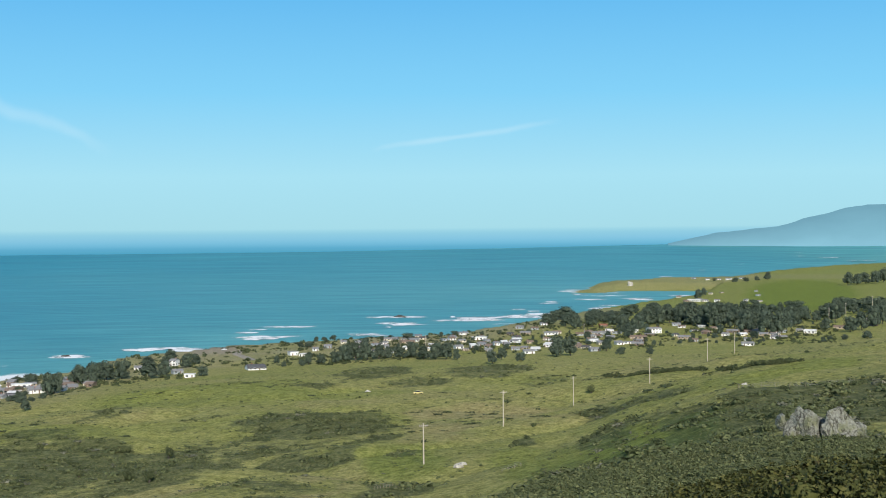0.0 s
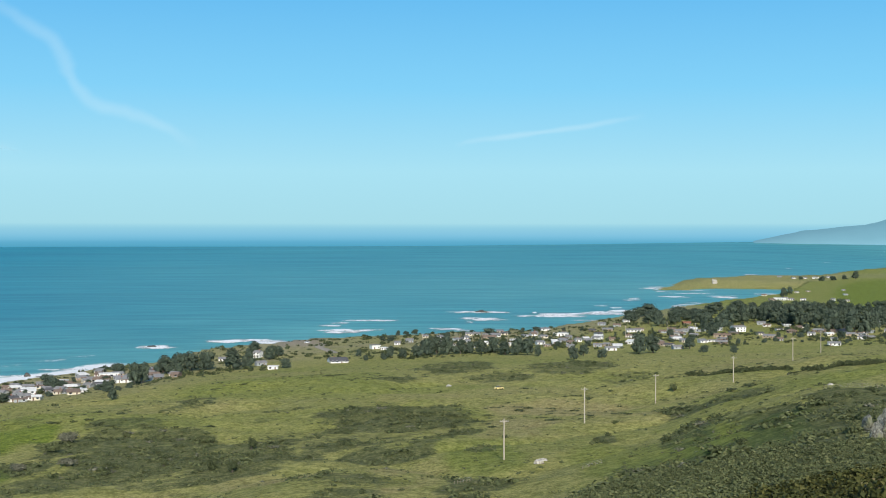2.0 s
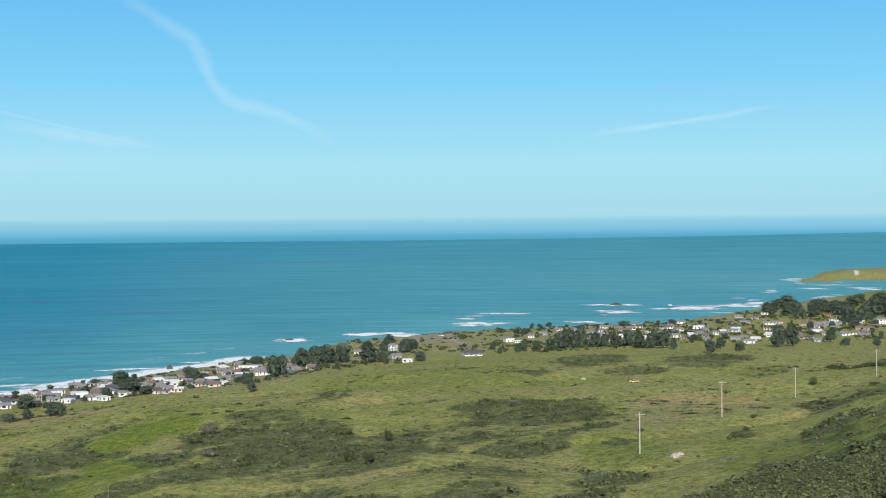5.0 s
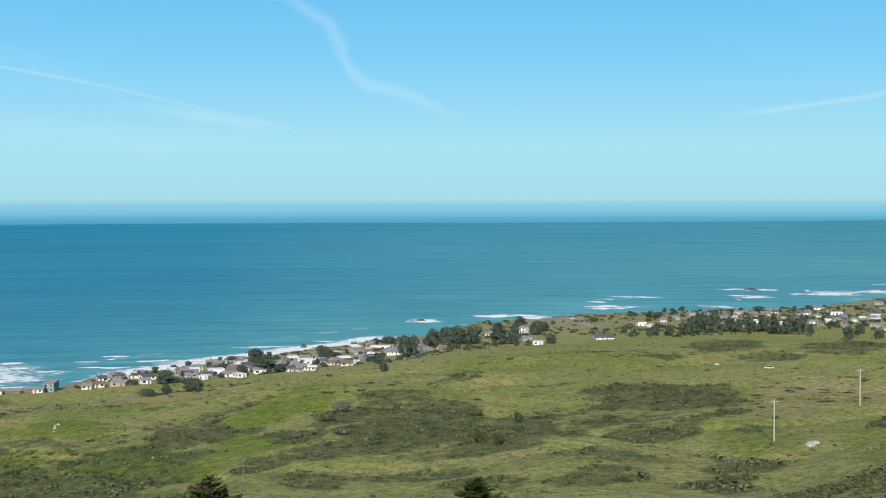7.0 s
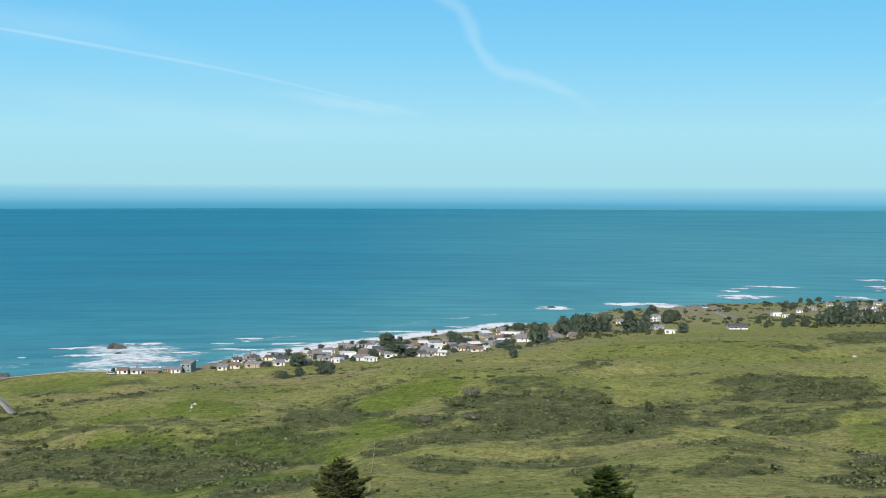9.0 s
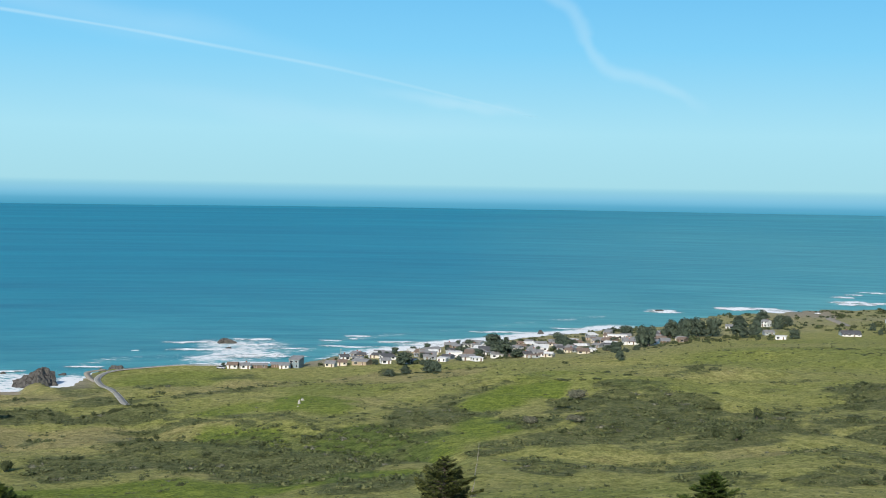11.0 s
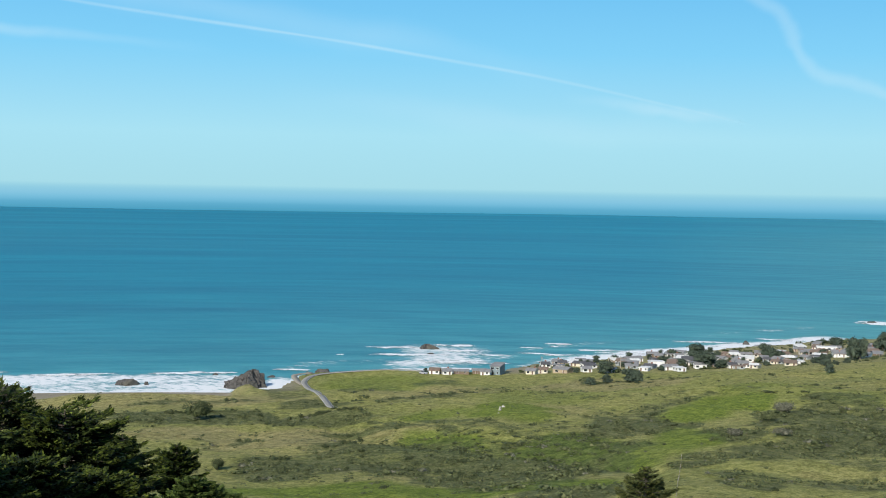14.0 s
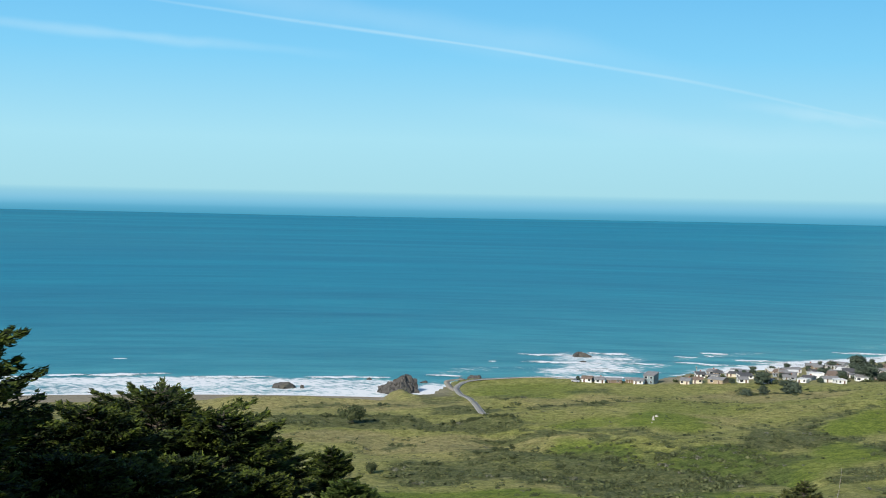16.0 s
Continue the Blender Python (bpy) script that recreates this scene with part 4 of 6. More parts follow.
WALLS = {"white": painted("white_siding", (0.80, 0.79, 0.76), board=3.0), "cream": painted("cream_siding", (0.68, 0.62, 0.48), board=3.0), "grey": painted("grey_siding", (0.34, 0.37, 0.38), board=3.0),
         "tan": painted("tan_siding", (0.40, 0.32, 0.22), board=3.0), "brown": painted("brown_shingle_wall", (0.20, 0.145, 0.10), board=4.0), "blue": painted("slate_blue_siding", (0.20, 0.26, 0.28), board=3.0)}
ROOFS = {"grey": painted("grey_shingles", (0.25, 0.25, 0.25), 0.9, 0.25, 4.0), "dark": painted("dark_shingles", (0.10, 0.10, 0.105), 0.9, 0.25, 4.0), "brown": painted("brown_shingles", (0.22, 0.16, 0.12), 0.9, 0.25, 4.0),
         "white": painted("white_roofing", (0.72, 0.72, 0.70), 0.8, 0.15), "red": painted("rust_red_roofing", (0.30, 0.13, 0.08), 0.85, 0.2)}
trim_white, *_ = material("white_trim", 0.6, (0.78, 0.78, 0.76))
window_glass, *_ = material("window_glass", 0.08, (0.02, 0.025, 0.03))
door_paint, *_ = material("door_paint", 0.6, (0.16, 0.10, 0.07))
brick_red, *_ = material("chimney_brick", 0.9, (0.28, 0.13, 0.09))


def house(turn, distance, width, walls="white", roof="grey", deep=8.5, eaves=2.2, storeys=1, shape="gable", spin=None, seed=0):
    """A coastal cottage: walls, roof, framed windows, a door and here and there a chimney."""
    rng = random.Random(seed + int(distance * 10) + int(turn * 100))
    spin = rng.uniform(-32, 32) if spin is None else spin
    at = on_ground(turn, distance)
    text = {"gable": "pitched", "shed": "sloping flat", "flat": "flat"}[shape]
    base = thing("house", at, f"{'two-storey ' if storeys > 1 else 'low '}{walls} wooden house with a {text} {roof} roof", "house", "village houses", turn + spin)
    base.scale = (0.85, 0.85, 0.85)
    w, d, h = width / 2, deep / 2, eaves * storeys
    rise = {"gable": deep * 0.14, "shed": deep * 0.16, "flat": 0.0}[shape]
    bm = bmesh.new()
    foot = [bm.verts.new(p) for p in ((-w, -d, -1.2), (w, -d, -1.2), (w, d, -1.2), (-w, d, -1.2))]
    if shape == "gable":
        top = [bm.verts.new(p) for p in ((-w, -d, h), (w, -d, h), (w, d, h), (-w, d, h))]
        ridge = [bm.verts.new((-w, 0, h + rise)), bm.verts.new((w, 0, h + rise))]
        bm.faces.new((foot[1], foot[2], top[2], ridge[1], top[1]))
        bm.faces.new((foot[3], foot[0], top[0], ridge[0], top[3]))
        bm.faces.new((top[0], top[1], ridge[1], ridge[0]))
        bm.faces.new((top[2], top[3], ridge[0], ridge[1]))
    else:
        top = [bm.verts.new(p) for p in ((-w, -d, h), (w, -d, h), (w, d, h + rise), (-w, d, h + rise))]
        bm.faces.new((foot[1], foot[2], top[2], top[1]))
        bm.faces.new((foot[3], foot[0], top[0], top[3]))
        bm.faces.new(top)
    bm.faces.new((foot[0], foot[1], top[1], top[0]))
    bm.faces.new((foot[2], foot[3], top[3], top[2]))
    part("wall", bm, WALLS[walls], base)
    over = 0.45
    bm = bmesh.new()
    if shape == "gable":
        fall = over * rise / d
        line = [(-d - over, h - fall), (0, h + rise), (d + over, h - fall)]
    elif shape == "shed":
        fall = over * rise / deep
        line = [(-d - over, h - fall), (d + over, h + rise + fall)]
    else:
        line = [(-d - over * 0.5, h), (d + over * 0.5, h)]
    loops = []
    for x in (-w - over, w + over):
        loops.append([bm.verts.new((x, y, z + 0.05)) for y, z in line] + [bm.verts.new((x, y, z + 0.27)) for y, z in reversed(line)])
    n = len(loops[0])
    for k in range(n):
        bm.faces.new((loops[0][k], loops[0][(k + 1) % n], loops[1][(k + 1) % n], loops[1][k]))
    half = n // 2
    for side in loops:
        for k in range(half - 1):
            bm.faces.new((side[k], side[k + 1], side[n - 2 - k], side[n - 1 - k]))
    bmesh.ops.recalc_face_normals(bm, faces=bm.faces[:])
    part("roof", bm, ROOFS[roof], base)
    # openings on the side that looks up the hill
    count = max(2, int(width / 3.2))
    doorway = rng.randrange(count)
    for floor in range(storeys):
        for k in range(count):
            x = -w + (k + 0.5) * width / count + rng.uniform(-0.2, 0.2)
            z = floor * eaves
            if floor == 0 and k == doorway:
                door = part("door", block((x - 0.48, -d - 0.07, 0.0), (x + 0.48, -d - 0.004, 2.05)), door_paint, base)
                part("door_frame", rods([((x - 0.54, -d - 0.05, 0), (x - 0.54, -d - 0.05, 2.12), 0.05, 0.05), ((x + 0.54, -d - 0.05, 0), (x + 0.54, -d - 0.05, 2.12), 0.05, 0.05)], 4), trim_white, door)
                continue
            ww, hh = rng.choice(((0.7, 0.55), (0.95, 0.6), (0.5, 0.6)))
            frame_ = part("window", block((x - ww - 0.09, -d - 0.06, z + 1.45 - hh - 0.09), (x + ww + 0.09, -d - 0.004, z + 1.45 + hh + 0.09)), trim_white, base)
            part("pane", block((x - ww, -d - 0.075, z + 1.45 - hh), (x + ww, -d - 0.05, z + 1.45 + hh)), window_glass, frame_)
    side = 1 if turn < 12 else -1
    for k in (-1, 1):
        y, z = k * deep * 0.24, 1.45
        xs = sorted((side * (w + 0.004), side * (w + 0.06)))
        frame_ = part("window", block((xs[0], y - 0.75, z - 0.65), (xs[1], y + 0.75, z + 0.65)), trim_white, base)
        xs = sorted((side * (w + 0.05), side * (w + 0.075)))
        part("pane", block((xs[0], y - 0.65, z - 0.55), (xs[1], y + 0.65, z + 0.55)), window_glass, frame_)
    if shape == "gable" and rng.random() < 0.4:
        x = rng.uniform(-0.6, 0.6) * w
        part("chimney", block((x - 0.4, 0.3, h + rise * 0.3), (x + 0.4, 1.1, h + rise + 1.0), 0.04), brick_red, base)
    return base


car_glass, *_ = material("car_glass", 0.05, (0.02, 0.02, 0.025))
tyre_rubber, *_ = material("tyre_rubber", 0.9, (0.02, 0.02, 0.02))
CAR_PAINT = {k: material(k + "_car_paint", 0.3, c)[0] for k, c in (("white", (0.8, 0.8, 0.8)), ("silver", (0.5, 0.5, 0.52)), ("yellow", (0.68, 0.55, 0.22)))}


def car(turn, distance, colour, spin):
    at = on_ground(turn, distance)
    base = thing("car", at, f"small {colour} parked car with dark windows", "car", "parked cars", turn + spin)
    part("body", block((-2.1, -0.85, 0.3), (2.1, 0.85, 0.95), 0.12), CAR_PAINT[colour], base)
    cabin = block((-1.3, -0.75, 0.95), (1.0, 0.75, 1.5))
    for v in cabin.verts:
        if v.co.z > 1.2:
            v.co.x *= 0.7
            v.co.y *= 0.88
    part("cabin", cabin, car_glass, base)
    part("cabin_roof", block((-0.92, -0.67, 1.5), (0.72, 0.67, 1.56)), CAR_PAINT[colour], base)
    for x in (-1.35, 1.35):
        for y in (-0.8, 0.8):
            part("wheel", rod((x, y - 0.1, 0.33), (x, y + 0.1, 0.33), 0.33, sides=14), tyre_rubber, base)
    return base


pole_wood, pole_tree, pole_surface, pole_where = material("weathered_pole", 0.85)
pole_tree.links.new(ramp(pole_tree, cloudy(pole_tree, pole_where, 2.0, 5, 0.7, (3, 3, 0.2)), [(0.3, (0.30, 0.26, 0.20)), (0.7, (0.52, 0.47, 0.38))]), pole_surface.inputs["Base Color"])
fence_wood, *_ = material("old_fence_wood", 0.9, (0.22, 0.185, 0.13))
porcelain, *_ = material("insulator", 0.3, (0.4, 0.38, 0.36))


def utility_pole(turn, distance, tall=11.0, arm=True, spin=20.0):
    at = on_ground(turn, distance)
    base = thing("utility_pole", at, "tall weathered wooden utility pole standing in pasture", "pole", "power line poles", turn + spin)
    part("post", rod((0, 0, -1.0), (0, 0, tall), 0.23, 0.16, 10), pole_wood, base)
    if arm:
        cross = part("crossarm", block((-1.25, -0.24, tall - 0.75), (1.25, -0.10, tall - 0.58)), pole_wood, base)
        part("brace", rods([((-0.7, -0.2, tall - 0.68), (0, -0.2, tall - 1.35), 0.03, 0.03), ((0.7, -0.2, tall - 0.68), (0, -0.2, tall - 1.35), 0.03, 0.03)], 5), pole_wood, cross)
        for x in (-1.1, -0.5, 0.5, 1.1):
            part("insulator", rod((x, -0.17, tall - 0.58), (x, -0.17, tall - 0.36), 0.07, 0.05, 8), porcelain, cross)
    return base


def fence(spots, label, gap=2.6, tall=1.25, group="pasture fences"):
    """A post and wire fence over the ground."""
    line = smooth_line(plan(*spots), 30)
    run = np.concatenate([[0], np.cumsum(np.linalg.norm(np.diff(line, axis=0), axis=1))])
    stops = np.arange(0, run[-1], gap)
    xs, ys = np.interp(stops, run, line[:, 0]), np.interp(stops, run, line[:, 1])
    zs = ground(xs, ys)
    base = thing("fence", (xs[0], ys[0], float(zs[0])), label, "fence", group)
    o = Vector((xs[0], ys[0], float(zs[0])))
    tops = [Vector((x, y, float(z))) - o for x, y, z in zip(xs, ys, zs)]
    for p in tops:
        part("post", rod(p - Vector((0, 0, 0.4)), p + Vector((0, 0, tall)), 0.07, 0.06, 6), fence_wood, base)
    for level in (0.4, 0.75, 1.1):
        up = Vector((0, 0, level))
        part("wire", rods([(a + up, b + up, 0.012, 0.012) for a, b in zip(tops, tops[1:])], 3), porcelain, base)
    return base

# ---- distance and sky ----
def distant_mountain():
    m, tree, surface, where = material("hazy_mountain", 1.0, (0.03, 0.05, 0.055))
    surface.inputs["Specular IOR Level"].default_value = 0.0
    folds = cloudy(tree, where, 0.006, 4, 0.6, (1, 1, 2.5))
    # haze is put into a glowing colour, paler towards the foot
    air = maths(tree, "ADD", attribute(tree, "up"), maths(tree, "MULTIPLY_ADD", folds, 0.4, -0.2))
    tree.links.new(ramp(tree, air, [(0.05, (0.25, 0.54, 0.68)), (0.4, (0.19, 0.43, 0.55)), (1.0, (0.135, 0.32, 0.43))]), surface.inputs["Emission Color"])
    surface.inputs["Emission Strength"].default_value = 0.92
    turn = np.linspace(-9.3, -34, 120)
    top = np.interp(-turn, (9.3, 11.3, 13.3, 14.0, 14.9, 15.7, 16.4, 17.3, 18, 20, 24, 34), (-0.30, 0.13, 0.34, 0.42, 0.70, 0.88, 1.10, 1.18, 1.16, 1.3, 1.1, 0.6))
    top = top + (patchy(turn * 100, turn * 0, 40, 3, 4) - 0.5) * 0.09 * ease(-turn, 10, 12)
    foot = np.interp(-turn, (9.3, 15, 17, 25), (-0.7, -0.7, -0.85, -1.1))
    rows = []
    for f in np.linspace(0, 1, 9):
        d = 4800 + 75 * f
        e = foot + (top - foot) * f ** 0.8
        a = np.radians(turn)
        rows.append(np.stack([-np.sin(a) * d, np.cos(a) * d, 100 + d * np.tan(np.radians(e))], -1))
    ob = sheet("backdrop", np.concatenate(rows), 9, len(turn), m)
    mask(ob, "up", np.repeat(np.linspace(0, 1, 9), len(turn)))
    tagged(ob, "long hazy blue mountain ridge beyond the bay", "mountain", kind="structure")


distant_mountain()


def wisp_material(name, strength, grain):
    m = bpy.data.materials.new(name)
    m.use_nodes = True
    tree = m.node_tree
    tree.nodes.clear()
    where = tree.nodes.new("ShaderNodeTexCoord").outputs["Object"]
    cover = maths(tree, "MULTIPLY", attribute(tree, "body"), maths(tree, "MULTIPLY_ADD", cloudy(tree, where, grain, 4, 0.6), 1.2, 0.35))
    glow = shader(tree, "ShaderNodeEmission", Color=(0.62, 0.86, 0.97, 1), Strength=1.0)
    clear = tree.nodes.new("ShaderNodeBsdfTransparent")
    mix = tree.nodes.new("ShaderNodeMixShader")
    tree.links.new(maths(tree, "MULTIPLY", cover, strength, clamp=True), mix.inputs[0])
    tree.links.new(clear.outputs[0], mix.inputs[1])
    tree.links.new(glow.outputs[0], mix.inputs[2])
    end = tree.nodes.new("ShaderNodeOutputMaterial")
    tree.links.new(mix.outputs[0], end.inputs[0])
    return m


def wisp(spots, width, strength, label, fade=0.25, spread=1.0, grain=0.004):
    """A thin cloud trail across the sky: (turn, elevation) in degrees, width in degrees."""
    line = smooth_line(spots, 14)
    way = np.gradient(line, axis=0)
    way /= np.linalg.norm(way, axis=1, keepdims=True)
    side = np.stack([-way[:, 1], way[:, 0]], -1)
    u = np.linspace(0, 1, len(line))
    line = line + side * ((patchy(u * 60, u * 0, 5, 79, 3) - 0.5) * width * 0.7)[:, None]   # ragged by the wind
    rows, body = [], []
    for o in np.linspace(-1, 1, 9):
        q = line + side * (width * (1 + (spread - 1) * u) * (0.6 + 0.8 * patchy(u * 40, u * 0, 5, 77, 3)))[:, None] * o
        a, e = np.radians(q[:, 0]), np.radians(q[:, 1])
        rows.append(np.stack([-np.sin(a) * 4800, np.cos(a) * 4800, 100 + 4800 * np.tan(e)], -1))
        body.append((1 - o * o) ** 2 * np.clip(np.minimum(u, 1 - u) / fade, 0, 1))
    ob = sheet("backdrop", np.concatenate(rows), 9, len(line), wisp_material("trail_" + label.split()[0], strength, grain))
    mask(ob, "body", np.concatenate(body))
    ob.visible_shadow = False
    tagged(ob, label, "cloud", kind="structure")


wisp(((22.9, 10.1), (21.6, 9.15), (20.5, 8.35), (19.4, 7.7), (18.85, 7.0), (18.65, 6.4), (18.25, 5.8), (17.6, 5.3), (16.3, 4.85), (15.0, 4.35), (14.2, 3.9), (13.5, 3.4)), 0.46, 0.26, "wavy white vapour trail drifting apart", 0.2, 0.75)
wisp(((3.0, 3.65), (2.0, 3.85), (-0.8, 4.22), (-3.6, 4.62), (-5.0, 4.85)), 0.17, 0.30, "short thin white vapour trail", 0.35)
wisp(((58, 8.6), (51.3, 7.95), (47.7, 7.58), (40.9, 6.85), (36.2, 6.27), (29.2, 5.15), (22.3, 3.67), (20, 3.1)), 0.10, 0.36, "long thin white vapour trail", 0.4)
wisp(((62, 6.95), (57.2, 6.74), (52, 6.5), (48.3, 6.3), (42, 5.9)), 0.30, 0.30, "faint white vapour trail", 0.4)
wisp(((60, 9.4), (50, 8.6), (42, 7.6), (34, 6.4), (27, 4.7)), 0.9, 0.16, "broad pale veil of thin cloud", 0.3, 1.0, 0.002)
wisp(((28, 4.3), (25, 3.9), (22.5, 3.6), (20.5, 3.3)), 0.35, 0.28, "small pale wisp of cloud", 0.4)
wisp(((40, 4.2), (33, 3.5), (26, 2.9), (18, 2.5)), 0.8, 0.12, "wide faint veil of cloud", 0.4, 1.0, 0.002)

# ---- road to the point, farm track, fences ----
road_line = smooth_line(plan((37.25, 543), (37.45, 555), (37.59, 572), (38.02, 610), (38.40, 640), (38.52, 664), (38.22, 684), (37.6, 693), (36.8, 697), (35, 699), (33.2, 698)), 14)
road = tagged(ribbon("road", road_line, 2.8, 0.25, asphalt), "curving grey asphalt coast road", "road", kind="structure")
for shift, wide in ((-1.3, 0.12), (1.3, 0.12)):
    stripe = ribbon("road_marking", road_line, wide, 0.265, line_paint, shift, 0.01)
    stripe.parent = road
pull_out = ribbon("road_shoulder", smooth_line(plan((38.55, 650), (38.85, 672), (38.9, 688), (38.3, 696)), 14), 3.0, 0.18, gravel)
tagged(pull_out, "pale gravel lay-by beside the coast road", "lay-by", kind="structure")
tagged(ribbon("track", smooth_line(plan((8.5, 1120), (8.41, 1104), (8.6, 1078), (8.29, 1051), (7.9, 1018)), 10), 6.5, 0.25, gravel), "pale gravel farm track", "track", kind="structure")
fence(((22.77, 380), (22.81, 341), (22.89, 307), (23.0, 268), (23.1, 235)), "old wooden post and wire fence down a grassy slope", 9.0, 1.2)
fence(((-12.1, 355), (-12.63, 356), (-13.08, 352), (-15, 346), (-16.9, 343)), "weathered post and wire fence along a hillside", 4.0)
fence(((-2.38, 316), (-2.8, 317), (-3.25, 318)), "short stretch of weathered wooden fence in pasture", 1.6, 0.8)
fence(((2.95, 317), (2.5, 322), (2.15, 326)), "short stretch of weathered wooden fence in pasture", 1.6, 0.8)

# ---- rock outcrop on the near hillside ----
outcrop_at = on_ground(-15.3, 214)
outcrop = thing("rock_outcrop", outcrop_at, "large pale grey cracked rock outcrop on a scrubby hillside", "rock", "", -15.3)
for k, (x, y, z, size) in enumerate((
        (-2.3, 0.6, 1.9, (3.3, 2.3, 3.3)), (2.7, 0.2, 1.6, (2.9, 2.4, 3.3)), (0.2, 2.6, 1.4, (2.2, 1.6, 2.9)), (5.3, 0.8, 0.7, (2.7, 2.2, 2.0)), (-5.8, 1.2, 2.6, (1.0, 1.2, 1.3)),
        (-1.5, -1.5, 0.0, (1.7, 1.3, 1.3)), (1.0, -1.7, -0.6, (1.5, 1.2, 1.1)), (3.8, -1.4, 0.2, (1.9, 1.4, 1.3)), (-4.2, -0.6, 0.6, (1.3, 1.3, 1.4)))):
    stone = part("boulder", boulder_mesh("boulder", 60 + k, size, pale_stone, 4, 0.32, 8), pale_stone, outcrop)
    stone.location = (x, y, z - 0.4)

# ---- conifers on the near slope ----
def stand(tree, turn, distance, spin=0.0):
    tree.matrix_basis = Matrix.Translation(on_ground(turn, distance)) @ pose(0, 0, 0, 0, 0, spin)


def rise_to(turn, distance, elevation):
    """How tall a tree there must be to reach that elevation as seen from the lookout."""
    return 100 + distance * math.tan(radians(elevation)) - on_ground(turn, distance).z


DARK = "dense dark green cypress with sunlit yellowish sprays"
for k, (turn, d, up, wide, kind) in enumerate(((50.9, 118, -7.6, 20.0, 0), (59.6, 78, -4.6, 15.5, 0), (48.2, 112, -8.6, 13.5, 0), (53.6, 104, -8.3, 14.0, 0), (45.9, 138, -9.65, 9.0, 0), (43.7, 150, -10.0, 7.0, 0), (56.5, 92, -8.4, 9.0, 0), (54.6, 72, -10.3, 8.0, 0), (59.0, 62, -8.8, 8.0, 0), (49.6, 96, -10.6, 9.0, 0), (47.2, 100, -11.3, 8.0, 0), (52.2, 84, -11.0, 9.0, 0))):
    tall = rise_to(turn, d, up)
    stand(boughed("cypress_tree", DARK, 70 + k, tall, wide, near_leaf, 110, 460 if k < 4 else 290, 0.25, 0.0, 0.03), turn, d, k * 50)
for k, (turn, d, up, wide) in enumerate(((43.0, 98, -11.45, 6.5), (41.4, 104, -12.2, 5.5), (51.3, 92, -10.2, 5.5), (46.6, 104, -11.6, 5.0))):
    tall = rise_to(turn, d, up)
    stand(boughed("pine_tree", "bushy yellow-green young pine on the slope", 90 + k, tall, wide, pine_leaf, 110, 240, 0.2, 0.6, 0.03), turn, d, k * 70)
for k, (turn, d, up, wide) in enumerate(((24.2, 170, -10.62, 12.5), (13.05, 195, -11.0, 11.0))):
    tall = rise_to(turn, d, up)
    stand(boughed("fir_tree", "layered olive-green fir rising from the slope below", 95 + k, tall, wide, (fir_leaf, pine_leaf)[k], 95, 330, 0.24, 0.7, 0.1), turn, d, k * 70)

# unseen trees added beside the lookout, out of view, to shade the grove's edge
for k, (turn, d) in enumerate(((98, 52), (112, 58), (86, 50))):
    stand(boughed("cypress_tree", "tall unseen cypress added to shade the grove", 110 + k, 25.0, 15.0, near_leaf, 90, 150, 0.6, 0.0, 0.03), turn, d, k * 60)

# ---- brush: countless low shrubs over the slopes ----
spots, rng = scatter(7, 190000, -23, 60, 190, 830)
amount = scrub_amount(spots[:, 0], spots[:, 1])
dist = np.hypot(spots[:, 0], spots[:, 1])
keep = (rng.uniform(size=len(spots)) < 0.016 + 0.045 * ease(dist, 460, 300) + 0.05 * ease(patchy(spots[:, 0], spots[:, 1], 40, 37, 3), 0.42, 0.7) + 0.26 * amount ** 1.2 * ease(patchy(spots[:, 0], spots[:, 1], 9, 33, 2), 0.25, 0.65)) & (shore(spots[:, 0], spots[:, 1]) > 100)
near_road = np.min(np.hypot(spots[:, None, 0] - road_line[None, ::12, 0], spots[:, None, 1] - road_line[None, ::12, 1]), axis=1)
keep &= near_road > 9
spots, amount, dist = spots[keep], amount[keep], dist[keep]
grey = rng.uniform(size=len(spots)) < 0.045
width = (0.7 + 2.6 * rng.uniform(size=len(spots)) ** 3) * (0.75 + 1.0 * amount)
shrub_field("brush", "low grey-green coastal brush scattered over pasture", spots[~grey], width[~grey], 11, brush_leaf)
shrub_field("dry_brush", "pale dry leafless brush among green scrub", spots[grey], width[grey], 12, grey_leaf)
# larger bushes in the thick of it
spots, rng = scatter(10, 26000, -23, 58, 230, 700)
amount = scrub_amount(spots[:, 0], spots[:, 1])
spots = spots[(rng.uniform(size=len(spots)) < 0.004 + 0.13 * amount ** 2) & (shore(spots[:, 0], spots[:, 1]) > 110)]
shrub_field("bushes", "dark green rounded bushes among lower brush", spots, 1.3 + 2.4 * rng.uniform(size=len(spots)) ** 2, 16, bush_leaf, 110, 0.16, 0.4)
# low spreading mats on the open crests
spots, rng = scatter(21, 9000, -14, 42, 400, 720)
amount = patchy(spots[:, 0], spots[:, 1], 55, 81, 3)
spots = spots[(rng.uniform(size=len(spots)) < 0.012 + 0.28 * ease(amount, 0.5, 0.75)) & (shore(spots[:, 0], spots[:, 1]) > 110)]
clear = np.min(np.hypot(spots[:, None, 0] - road_line[None, ::12, 0], spots[:, None, 1] - road_line[None, ::12, 1]), axis=1) > 12
shrub_field("low_mats", "low spreading dark mats of brush on grassy crests", spots[clear], 2.0 + 5.0 * rng.uniform(size=clear.sum()) ** 2, 22, bush_leaf, 70, 0.18, 0.15)
